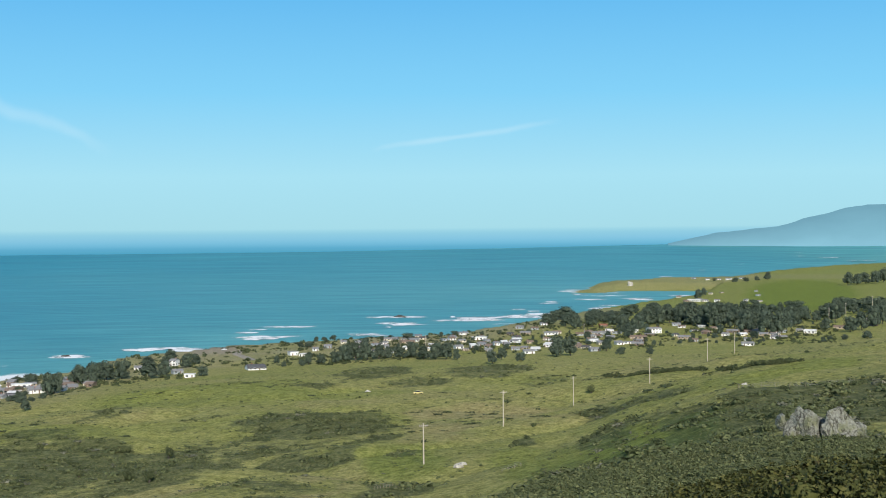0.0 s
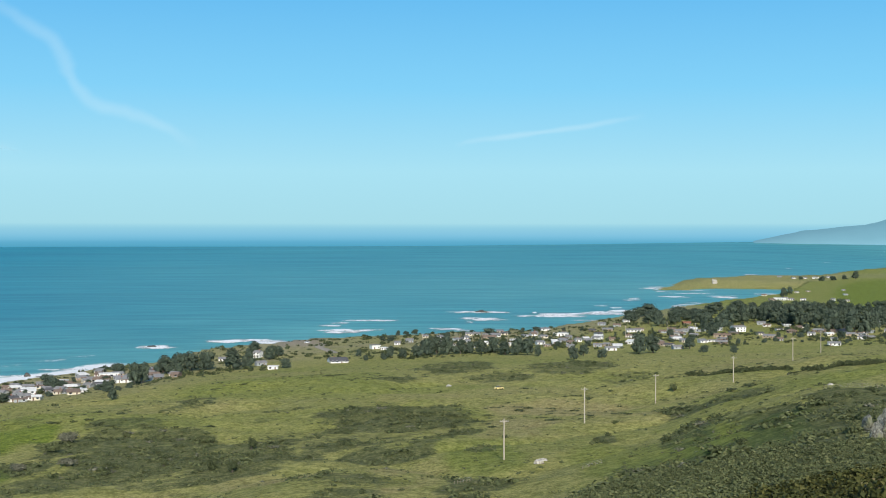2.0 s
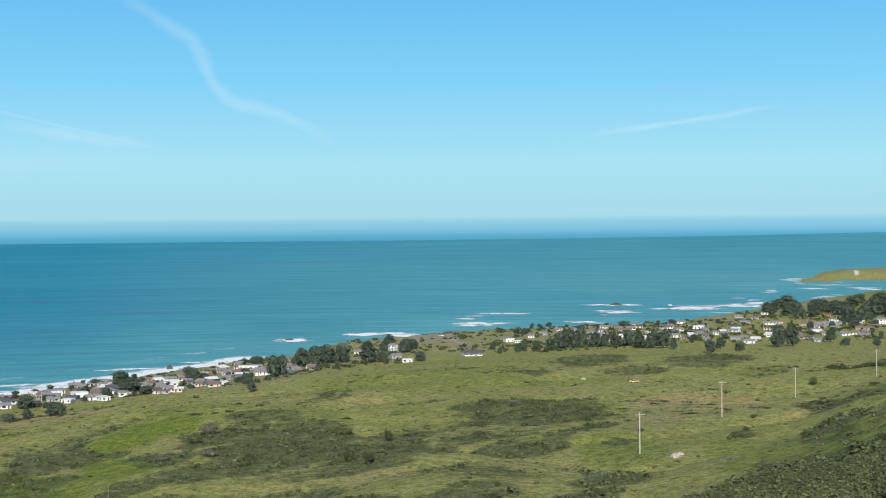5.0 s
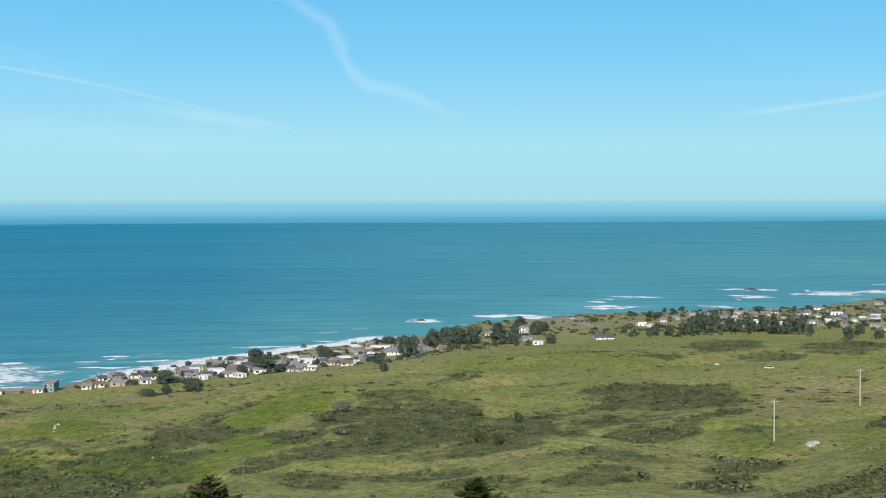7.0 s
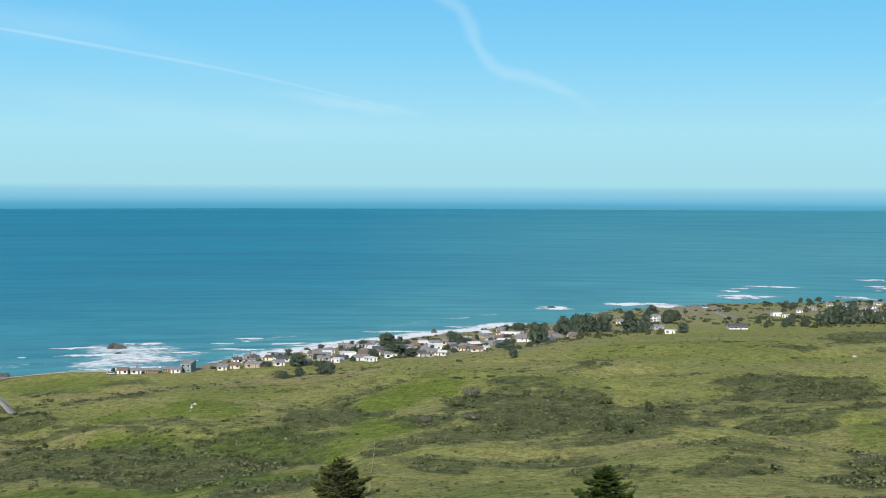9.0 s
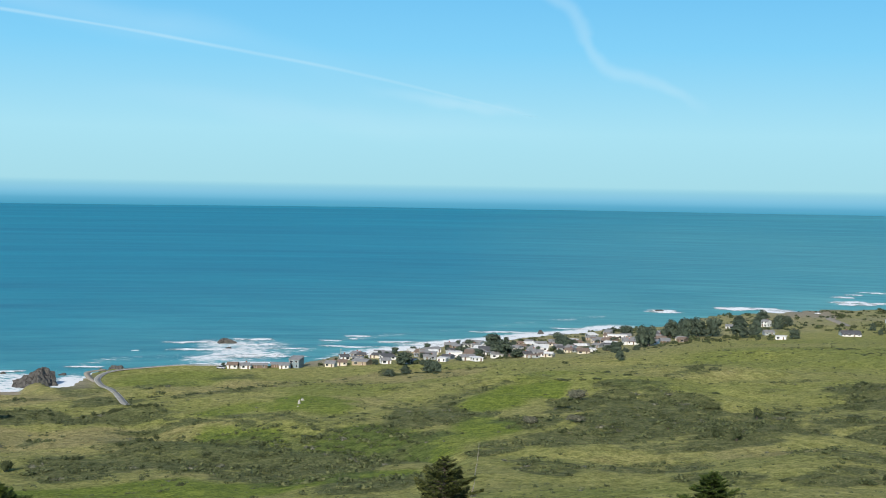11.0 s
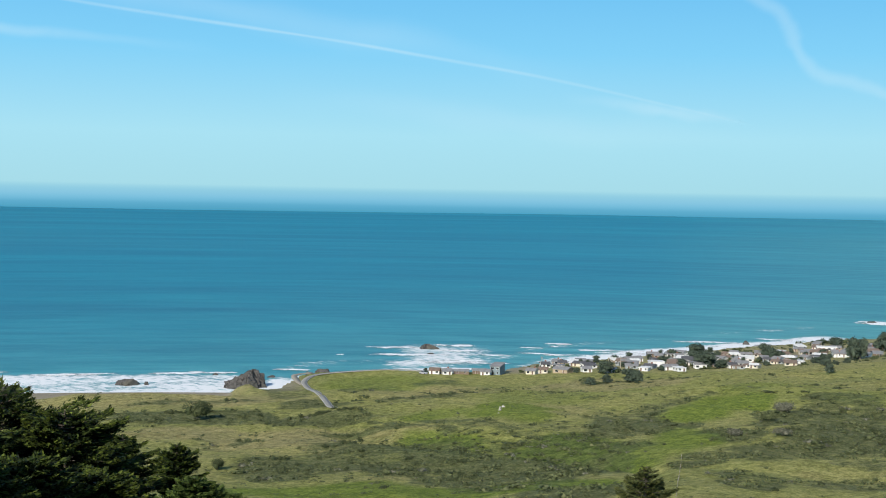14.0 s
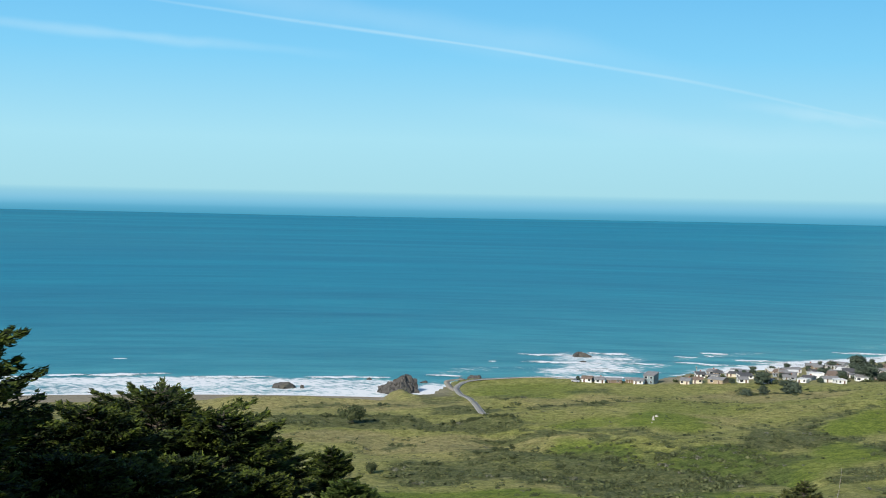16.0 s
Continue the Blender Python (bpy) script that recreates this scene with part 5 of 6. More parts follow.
# garden growth between the houses
spots, rng = scatter(23, 14000, -16, 30, 700, 1420)
inland = shore(spots[:, 0], spots[:, 1])
crest = np.interp(polar(spots[:, 0], spots[:, 1])[0], (-16, -5, 1, 10, 18, 25, 31), (1040, 1010, 960, 880, 765, 700, 690))
spots = spots[(inland > 25) & (np.hypot(spots[:, 0], spots[:, 1]) > crest) & (patchy(spots[:, 0], spots[:, 1], 30, 83, 3) > 0.46) & (rng.uniform(size=len(spots)) < 0.75)]
shrub_field("garden_shrubs", "mixed green hedges and shrubs between houses", spots, 1.6 + 4.2 * rng.uniform(size=len(spots)) ** 2, 24, bush_leaf, 28, 0.3, 0.42)
# hedgerows across the valley pasture, and brush where the road drops out of sight
for ends, count, wide, seed in ((((-6.7, 668), (-8.8, 610), (-10.7, 606)), 130, 3.4, 31), (((-11.2, 598), (-12.9, 500), (-14.3, 488)), 120, 3.2, 33), (((36.2, 527), (37.2, 526), (38.2, 528)), 26, 2.4, 35)):
    row = smooth_line(plan(*ends), 40)
    rng = np.random.default_rng(seed)
    spots = row[rng.integers(0, len(row), count)] + rng.normal(size=(count, 2)) * 1.3
    name, text = ("roadside_brush", "low green brush on a rise beside the road") if seed == 35 else ("hedgerow", "long dark green hedgerow across valley pasture")
    shrub_field(name, text, spots, wide * rng.uniform(0.6, 1.25, count), seed, bush_leaf, 150, 0.15, 0.45)
# closer slope, where single sprigs show
spots, rng = scatter(9, 9000, -24, 6, 92, 215)
amount = np.maximum(scrub_amount(spots[:, 0], spots[:, 1]), 0.25 * patchy(spots[:, 0], spots[:, 1], 18, 61, 3))
spots = spots[rng.uniform(size=len(spots)) < 0.08 + 0.62 * amount]
shrub_field("slope_brush", "low olive and grey-green brush on the near slope", spots, rng.uniform(0.8, 2.3, len(spots)), 15, brush_leaf, 56, 0.16, 0.34)
# thicket close below the lookout
spots, rng = scatter(8, 520, -24, -5.5, 52, 98)
turn_, dist = polar(spots[:, 0], spots[:, 1])
keep = dist < 58 + 40 * ease(-turn_, 7, 12)
spots = spots[keep]
dry = rng.uniform(size=len(spots)) < 0.06
width = rng.uniform(1.8, 3.8, len(spots))
shrub_field("thicket", "dense olive-green brush on the near slope", spots[~dry], width[~dry], 13, thicket_leaf, 640, 0.062, 0.42)
shrub_field("dry_thicket", "brown dry twigs among olive brush", spots[dry], width[dry], 14, twig_leaf, 900, 0.045, 0.42)


# ---- the village along the shore ----
house(33.07, 691, 5.8, "white", "brown", spin=-8)
house(32.6, 690, 5.5, "white", "grey", spin=10)
house(31.99, 694, 9.0, "brown", "grey", eaves=1.9, deep=6, spin=4)
house(31.23, 697, 8.0, "brown", "grey", eaves=1.9, deep=6, spin=6)
house(30.46, 698, 6.4, "blue", "grey", storeys=2, shape="shed", eaves=2.6, spin=-20)
house(30.93, 692, 5.5, "white", "grey")
house(29.02, 692, 5.5, "cream", "grey")
house(28.55, 705, 5.5, "cream", "brown")
house(28.48, 740, 5.5, "white", "dark")
house(27.72, 702, 9.6, "tan", "grey", eaves=2.5)
house(27.94, 757, 5.5, "grey", "grey")
house(27.49, 850, 5.5, "grey", "grey", spin=15)
house(27.05, 868, 5.5, "white", "brown")
house(26.76, 711, 5.5, "white", "grey")
house(26.67, 744, 5.5, "white", "dark")
house(25.7, 711, 5.5, "white", "dark")
house(25.03, 783, 5.5, "grey", "grey")
house(24.71, 788, 5.5, "white", "grey")
house(23.89, 757, 9.2, "white", "white", shape="flat", eaves=3.6)
house(24.35, 728, 5.5, "white", "white", shape="flat")
house(23.33, 731, 8.9, "white", "grey")
house(22.11, 747, 7.4, "white", "grey", eaves=2.6)
house(22.94, 719, 5.5, "white", "white", shape="flat")
house(21.5, 802, 5.5, "white", "grey")
house(20.85, 741, 5.5, "white", "dark", spin=20)
house(20.42, 754, 7.5, "white", "grey")
house(20.24, 796, 9.1, "white", "white", shape="shed")
house(20.75, 843, 5.5, "white", "grey")
house(19.75, 850, 6.5, "white", "grey")
house(19.56, 810, 5.5, "tan", "grey")
house(19.0, 802, 5.5, "white", "grey")
house(18.96, 860, 5.9, "white", "white", shape="flat")
house(18.32, 774, 10.6, "white", "white", shape="flat", eaves=2.4)
house(18.0, 858, 5.5, "cream", "grey")
house(17.55, 859, 5.5, "cream", "brown")
house(17.43, 832, 8.3, "grey", "white", shape="shed")
house(17.11, 889, 14.2, "white", "white", shape="flat", eaves=2.6)
house(16.62, 844, 8.4, "white", "grey")
house(15.57, 844, 5.8, "white", "grey")
house(15.42, 887, 5.5, "white", "grey")
house(14.44, 858, 5.5, "brown", "brown")
house(22.99, 812, 5.5, "white", "grey")
house(23.76, 806, 5.5, "tan", "grey")
house(19.8, 995, 5.5, "grey", "grey")
house(23.34, 818, 5.5, "white", "grey")
house(6.26, 1054, 8.0, "white", "grey", shape="flat", eaves=3.4)
house(5.84, 1043, 5.5, "white", "white", shape="flat")
house(5.34, 1097, 5.5, "white", "grey")
house(4.82, 1129, 6.9, "grey", "grey")
house(2.87, 1123, 5.5, "white", "grey")
house(2.47, 1152, 6.2, "white", "grey")
house(1.53, 1153, 13.2, "tan", "brown")
house(1.32, 1088, 5.5, "white", "grey")
house(-0.19, 1099, 5.5, "white", "dark")
house(-0.33, 1176, 5.8, "white", "brown")
house(-0.8, 1258, 9.6, "white", "grey")
house(-1.51, 1183, 13.5, "white", "white", shape="flat", eaves=2.8)
house(-0.61, 1078, 7.4, "white", "grey")
house(-1.23, 1084, 5.5, "white", "white", shape="shed")
house(-2.18, 1101, 5.5, "white", "grey")
house(-1.79, 1144, 5.5, "grey", "grey")
house(11.1, 995, 5.5, "white", "grey", storeys=2)
house(11.0, 924, 7.7, "grey", "grey")
house(10.49, 880, 7.4, "white", "white", shape="flat", eaves=2.4)
house(7.82, 926, 14.1, "white", "dark", deep=17, eaves=1.5, spin=10)
house(12.57, 978, 5.5, "white", "grey")
house(14.48, 864, 5.5, "cream", "grey")
house(-2.98, 1140, 8.7, "white", "grey")
house(-3.54, 989, 9.1, "white", "grey", eaves=2.3)
house(-4.32, 1069, 5.5, "white", "white", shape="shed")
house(-4.47, 1227, 14.0, "white", "grey")
house(-3.41, 1241, 10.4, "tan", "grey")
house(-3.79, 1306, 8.0, "grey", "brown")
house(-4.16, 1378, 7.4, "white", "grey")
house(-3.18, 1324, 8.1, "grey", "grey")
house(-6.13, 1182, 6.8, "white", "grey")
house(-6.59, 1218, 15.8, "grey", "grey")
house(-6.62, 1332, 8.1, "brown", "red")
house(-6.92, 1159, 8.0, "tan", "grey")
house(-6.26, 1002, 8.4, "grey", "grey", spin=15)
house(-8.03, 1065, 10.6, "brown", "grey")
house(-8.08, 1152, 15.8, "tan", "brown")
house(-8.7, 1224, 14.0, "white", "grey", storeys=2, eaves=2.5)
house(-9.62, 1322, 9.1, "grey", "grey")
house(-9.96, 1141, 11.3, "tan", "grey")
house(-10.83, 1201, 6.9, "brown", "brown")
house(-11.6, 1170, 6.2, "white", "grey")
house(-11.9, 1213, 11.1, "brown", "grey")
house(-12.48, 1044, 10.4, "white", "grey")
house(-13.13, 1165, 8.0, "tan", "grey")
house(-12.24, 1345, 5.5, "grey", "grey")
house(-14.95, 1196, 10.9, "white", "white", eaves=2.6)
house(-14.53, 1215, 5.6, "white", "grey")
house(-16.11, 1253, 12.4, "tan", "brown")
house(-17.2, 1376, 5.8, "white", "grey")
house(-17.39, 1299, 5.5, "brown", "grey")
house(-14.16, 1328, 5.5, "tan", "grey")
house(-10.34, 1828, 18.1, "white", "white", shape="flat", eaves=3.4)
house(-10.75, 1829, 9.8, "white", "grey")
house(-11.27, 1822, 8.3, "white", "grey")
house(-10.89, 2768, 8.4, "white", "grey")
house(-11.34, 2752, 8.4, "white", "grey")
house(-11.75, 2722, 12.5, "white", "grey")
house(-12.25, 2760, 10.5, "white", "grey")
house(-10.34, 2827, 8.6, "grey", "grey")

fill = random.Random(5)
for low, high, near, far, count in ((17.2, 28.2, 735, 850, 76), (14.6, 18.5, 820, 930, 24), (-6.0, 4.5, 1030, 1250, 50), (-14.0, -6.0, 1080, 1300, 40), (-13.0, -9.0, 1750, 2250, 14)):
    for k in range(count):
        turn, d = fill.uniform(low, high), fill.uniform(near, far)
        if shore(*plan((turn, d))[0]) > 25:
            house(round(turn, 2), round(d), fill.uniform(4.8, 8.2), fill.choice(("white", "grey", "tan", "cream", "grey", "brown")), fill.choice(("grey", "dark", "brown", "white", "grey", "grey")), 7.5, 1.9, 1, fill.choice(("gable", "gable", "shed", "flat")))

car(9.09, 1125, "white", 20)
car(33.56, 686, "silver", -30)
car(18.19, 806, "white", 10)
car(1.09, 607, "yellow", 10)

# ---- village trees ----
grove = [cypress(k, tall, wide, lean, 760) for k, tall, wide, lean in ((1, 12, 12, 0.8), (2, 13, 11, -0.6), (3, 11, 13, 1.2), (4, 14, 10, 0.3), (5, 9, 12, -1.0), (6, 12.5, 9, 0.5))]
spare_trees = list(grove)


def cypress_at(turn, distance, tall, kind, wide=1.0):
    """A cypress of that height; the first of each kind is the one that was built."""
    model = grove[kind % 6]
    size = tall / (12, 13, 11, 14, 9, 12.5)[kind % 6]
    m = Matrix.Translation(on_ground(turn, distance)) @ pose(0, 0, 0, 0, 0, turn * 37 + distance)
    tree = model if model in spare_trees else copy_thing(model, m)
    if model in spare_trees:
        spare_trees.remove(model)
        tree.matrix_basis = m
    tree.scale = (size * wide, size * wide, size)


cypress_at(-4.69, 916, 15.1, 0, 0.85)
cypress_at(-5.28, 931, 13.8, 1, 0.93)
cypress_at(-3.17, 812, 6.0, 2, 1.04)
cypress_at(-2.41, 880, 8.4, 3, 1.33)
cypress_at(-1.99, 923, 4.8, 4, 0.83)
cypress_at(-6.75, 996, 9.5, 5, 1.44)
cypress_at(-7.31, 920, 5.2, 0, 1.61)
cypress_at(-8.53, 910, 5.9, 1, 1.20)
cypress_at(-8.7, 1064, 4.6, 2, 0.81)
cypress_at(-5.98, 1166, 7.1, 3, 1.33)
cypress_at(-5.52, 1305, 14.8, 4, 0.71)
cypress_at(-6.11, 1392, 12.1, 5, 1.72)
cypress_at(-6.57, 1451, 10.1, 0, 1.43)
cypress_at(-7.04, 1360, 10.7, 1, 1.25)
cypress_at(-7.38, 1274, 14.4, 2, 0.74)
cypress_at(-7.66, 1171, 13.3, 3, 1.33)
cypress_at(-7.96, 1246, 17.4, 4, 0.70)
cypress_at(-8.43, 1340, 17.5, 5, 1.23)
cypress_at(-8.89, 1347, 17.6, 0, 0.89)
cypress_at(-9.35, 1362, 17.8, 1, 1.05)
cypress_at(-9.81, 1350, 18.8, 2, 0.71)
cypress_at(-10.26, 1328, 20.8, 3, 1.04)
cypress_at(-10.72, 1310, 21.7, 4, 0.70)
cypress_at(-11.17, 1286, 23.5, 5, 0.94)
cypress_at(-11.58, 1300, 22.6, 0, 0.70)
cypress_at(-11.96, 1269, 22.1, 1, 0.79)
cypress_at(-12.41, 1221, 21.3, 2, 0.70)
cypress_at(-12.86, 1235, 22.6, 3, 0.89)
cypress_at(-13.27, 1188, 22.8, 4, 0.70)
cypress_at(-13.67, 1186, 20.6, 5, 0.93)
cypress_at(-14.02, 1238, 19.4, 0, 0.70)
cypress_at(-14.42, 1300, 14.7, 1, 0.87)
cypress_at(-11.4, 1192, 9.3, 2, 0.72)
cypress_at(-12.75, 1130, 6.9, 3, 1.71)
cypress_at(-14.76, 1374, 15.5, 4, 0.70)
cypress_at(-15.2, 1356, 11.8, 5, 1.32)
cypress_at(-15.52, 1241, 10.8, 0, 1.05)
cypress_at(-15.92, 1358, 22.5, 1, 0.77)
cypress_at(-16.5, 1208, 14.7, 2, 0.86)
cypress_at(-16.94, 1232, 18.2, 3, 1.02)
cypress_at(-17.37, 1291, 19.1, 4, 0.70)
cypress_at(-17.73, 1320, 19.5, 5, 0.93)
cypress_at(-16.62, 1497, 14.3, 0, 1.13)
cypress_at(-17.16, 1551, 16.2, 1, 1.22)
cypress_at(-17.65, 1536, 17.4, 2, 0.81)
cypress_at(-16.28, 1100, 4.8, 3, 1.80)
cypress_at(-17.15, 1116, 6.8, 4, 1.12)
cypress_at(-16.41, 2360, 22.6, 5, 1.20)
cypress_at(-16.75, 2374, 18.6, 0, 1.06)
cypress_at(-17.1, 2395, 20.8, 1, 1.13)
cypress_at(-17.44, 2420, 23.2, 2, 0.73)
cypress_at(-17.78, 2477, 25.9, 3, 1.11)
cypress_at(-12.88, 2635, 9.2, 4, 1.07)
cypress_at(-13.28, 2655, 16.2, 5, 1.32)
cypress_at(-11.98, 2547, 8.9, 0, 1.67)
cypress_at(-12.43, 2557, 8.9, 1, 1.80)
cypress_at(-11.19, 2689, 7.0, 2, 1.34)
cypress_at(-10.5, 1887, 14.8, 3, 1.04)
cypress_at(-10.73, 1982, 12.1, 4, 0.71)
cypress_at(14.97, 885, 13.1, 5, 1.32)
cypress_at(14.46, 882, 13.8, 0, 0.95)
cypress_at(13.81, 902, 13.3, 1, 1.19)
cypress_at(13.23, 904, 13.4, 2, 0.81)
cypress_at(12.13, 891, 13.2, 3, 1.41)
cypress_at(11.59, 905, 11.8, 4, 0.71)
cypress_at(11.31, 1017, 10.6, 5, 1.54)
cypress_at(10.65, 974, 10.2, 0, 1.03)
cypress_at(10.25, 999, 7.8, 1, 1.25)
cypress_at(9.95, 882, 6.9, 2, 1.07)
cypress_at(12.17, 1007, 7.0, 3, 1.67)
cypress_at(5.89, 939, 4.9, 4, 0.83)
cypress_at(5.63, 950, 9.1, 5, 1.08)
cypress_at(5.11, 956, 6.7, 0, 1.19)
cypress_at(4.52, 952, 9.9, 1, 0.94)
cypress_at(4.17, 969, 13.5, 2, 0.70)
cypress_at(3.7, 980, 14.5, 3, 1.10)
cypress_at(3.18, 985, 14.6, 4, 0.70)
cypress_at(2.71, 991, 11.2, 5, 1.32)
cypress_at(2.33, 994, 8.7, 0, 0.95)
cypress_at(1.82, 976, 10.2, 1, 1.31)
cypress_at(1.35, 987, 12.0, 2, 0.75)
cypress_at(0.84, 958, 10.8, 3, 1.44)
cypress_at(0.37, 944, 13.1, 4, 0.70)
cypress_at(-0.1, 937, 11.4, 5, 1.23)
cypress_at(-0.54, 926, 8.1, 0, 0.70)
cypress_at(-2.02, 802, 9.1, 1, 0.87)
cypress_at(1.46, 1185, 7.2, 2, 1.50)
cypress_at(5.93, 1138, 5.0, 3, 1.80)
cypress_at(6.95, 975, 5.9, 4, 0.71)
cypress_at(6.64, 932, 4.1, 5, 1.59)
cypress_at(4.63, 1227, 4.3, 0, 1.80)
cypress_at(21.88, 749, 9.8, 1, 1.65)
cypress_at(22.38, 797, 6.2, 2, 1.07)
cypress_at(21.33, 738, 5.1, 3, 1.80)
cypress_at(19.2, 818, 7.8, 4, 0.97)
cypress_at(16.98, 681, 5.9, 5, 1.32)
cypress_at(16.68, 905, 7.1, 0, 1.27)
cypress_at(16.08, 899, 7.8, 1, 1.24)
cypress_at(17.38, 923, 3.6, 2, 1.61)
cypress_at(20.77, 799, 3.5, 3, 1.80)
cypress_at(24.61, 651, 6.2, 4, 0.84)
cypress_at(18.41, 768, 4.0, 5, 1.80)
cypress_at(23.73, 824, 3.6, 0, 1.14)
cypress_at(26.01, 699, 7.3, 1, 1.50)
cypress_at(26.37, 776, 4.1, 2, 1.07)
cypress_at(24.92, 664, 6.4, 3, 1.80)
cypress_at(26.58, 615, 3.5, 4, 1.43)
cypress_at(25.88, 653, 4.5, 5, 1.80)
cypress_at(22.19, 813, 9.2, 0, 1.47)
cypress_at(21.19, 741, 5.2, 1, 1.69)
cypress_at(19.52, 848, 8.1, 2, 0.95)
cypress_at(17.29, 933, 3.2, 3, 1.80)
cypress_at(16.78, 919, 5.6, 4, 1.22)
cypress_at(16.11, 815, 13.5, 5, 0.91)
cypress_at(15.78, 822, 12.2, 0, 0.73)
cypress_at(17.1, 786, 5.5, 1, 1.27)
cypress_at(27.18, 699, 3.0, 2, 1.29)
cypress_at(25.19, 694, 3.0, 3, 1.80)
cypress_at(23.68, 724, 3.2, 4, 1.00)
cypress_at(33.46, 692, 2.5, 5, 1.59)

fill = random.Random(8)
for low, high, near, far, count in ((16.0, 30.0, 730, 870, 60), (-7.0, 6.0, 1000, 1260, 60), (-16.0, -6.0, 1060, 1420, 60)):
    for k in range(count):
        turn, d = fill.uniform(low, high), fill.uniform(near, far)
        if shore(*plan((turn, d))[0]) > 20:
            cypress_at(turn, d, fill.uniform(2.2, 5.0), fill.randrange(6), fill.uniform(1.0, 1.7))
for low, high, near, far, count in ((-14.5, -7.0, 1340, 1600, 55), (-7.2, -4.0, 1330, 1480, 14), (-18.5, -15.0, 1380, 1650, 18)):
    for k in range(count):
        cypress_at(fill.uniform(low, high), fill.uniform(near, far), fill.uniform(9.0, 14.5), fill.randrange(6), fill.uniform(1.1, 1.6))


# ---- single shrubs in the pasture ----
bush("shrub", "dense grey-green brush shrub in the grass", 40, 4.0, 4.0, brush_leaf, 1100, 0.24).matrix_basis = Matrix.Translation(on_ground(-6.11, 571))
bush("shrub", "dark green rounded shrub in the grass", 41, 3.6, 4.3, bush_leaf, 1100, 0.22).matrix_basis = Matrix.Translation(on_ground(11.39, 430))
bush("shrub", "dark green rounded shrub in the grass", 42, 3.7, 3.4, bush_leaf, 1100, 0.22).matrix_basis = Matrix.Translation(on_ground(12.17, 372))
bush("shrub", "dark green rounded shrub in the grass", 43, 3.8, 3.1, bush_leaf, 1100, 0.23).matrix_basis = Matrix.Translation(on_ground(12.96, 379))
bush("shrub", "dark green rounded shrub in the grass", 45, 12.1, 7.4, bush_leaf, 1100, 0.73).matrix_basis = Matrix.Translation(on_ground(42.86, 523))
bush("shrub", "dark green rounded shrub in the grass", 46, 3.9, 3.6, bush_leaf, 1100, 0.24).matrix_basis = Matrix.Translation(on_ground(42.1, 397))
bush("shrub", "pale grey leafless shrub among darker brush", 47, 8.0, 4.4, grey_leaf, 1100, 0.48).matrix_basis = Matrix.Translation(on_ground(18.78, 485))
bush("shrub", "pale grey leafless shrub among darker brush", 48, 6.2, 2.4, grey_leaf, 1100, 0.37).matrix_basis = Matrix.Translation(on_ground(18.73, 415))
bush("shrub", "pale grey leafless shrub among darker brush", 49, 5.2, 2.4, grey_leaf, 1100, 0.31).matrix_basis = Matrix.Translation(on_ground(20.66, 415))
bush("shrub", "dense grey-green brush shrub in the grass", 50, 6.9, 3.1, brush_leaf, 1100, 0.41).matrix_basis = Matrix.Translation(on_ground(19.37, 463))
bush("shrub", "dense grey-green brush shrub in the grass", 51, 7.1, 2.4, brush_leaf, 1100, 0.43).matrix_basis = Matrix.Translation(on_ground(13.3, 479))
bush("shrub", "dense grey-green brush shrub in the grass", 52, 2.9, 2.5, brush_leaf, 1100, 0.22).matrix_basis = Matrix.Translation(on_ground(16.42, 501))
bush("shrub", "dense grey-green brush shrub in the grass", 53, 2.6, 1.9, brush_leaf, 1100, 0.22).matrix_basis = Matrix.Translation(on_ground(-3.0, 391))
bush("shrub", "dense grey-green brush shrub in the grass", 54, 1.9, 1.3, brush_leaf, 1100, 0.22).matrix_basis = Matrix.Translation(on_ground(-2.78, 380))
bush("shrub", "dark green rounded shrub in the grass", 55, 4.3, 3.3, bush_leaf, 1100, 0.26).matrix_basis = Matrix.Translation(on_ground(42.04, 399))
bush("shrub", "dense grey-green brush shrub in the grass", 56, 2.3, 2.0, brush_leaf, 1100, 0.22).matrix_basis = Matrix.Translation(on_ground(14.95, 403))

# ---- power line ----
utility_pole(0.88, 357, 10.7)
utility_pole(-2.46, 443, 11.6)
utility_pole(-5.38, 551, 11.7)
utility_pole(-8.52, 569, 10.6)
utility_pole(-10.87, 684, 11.6)
utility_pole(-11.96, 805, 12.3)
utility_pole(4.28, 1004, 14.1, True, 60)
utility_pole(0.76, 1090, 10.8, True, 60)
utility_pole(-5.84, 1167, 12.6, True, 60)
utility_pole(-6.99, 1176, 10.7, True, 60)
utility_pole(-4.14, 1146, 10.4, True, 60)
utility_pole(-15.68, 1273, 17.9, True, 60)
utility_pole(-16.33, 1349, 19.0, True, 60)
utility_pole(-17.35, 1446, 20.4, True, 60)
utility_pole(25.35, 716, 8.3, True, 60)
utility_pole(28.62, 841, 7.0, True, 60)

# ---- breakers ----
breaker(15.1, 1221, 30, 19, 1.0, 0, 0)
breaker(12.21, 1292, 37, 34, 1.6, 0, 1)
breaker(10.51, 1262, 37, 50, 1.6, 0, 2)
breaker(7.34, 1417, 68, 41, 1.6, 0, 3)
breaker(7.72, 1533, 20, 23, 1.0, 0, 4)
breaker(6.16, 1572, 43, 25, 1.0, 0, 5)
breaker(3.36, 1437, 33, 29, 1.2, 0, 6)
breaker(1.59, 1589, 49, 34, 1.3, 0, 7)
breaker(1.53, 1736, 43, 32, 1.1, 0, 8)
breaker(2.34, 1542, 10, 33, 1.3, 0, 9)
breaker(-1.41, 1687, 49, 48, 1.6, 0, 10)
breaker(-2.71, 1732, 29, 30, 1.1, 0, 11)
breaker(-2.98, 1769, 20, 50, 1.6, 0, 12)
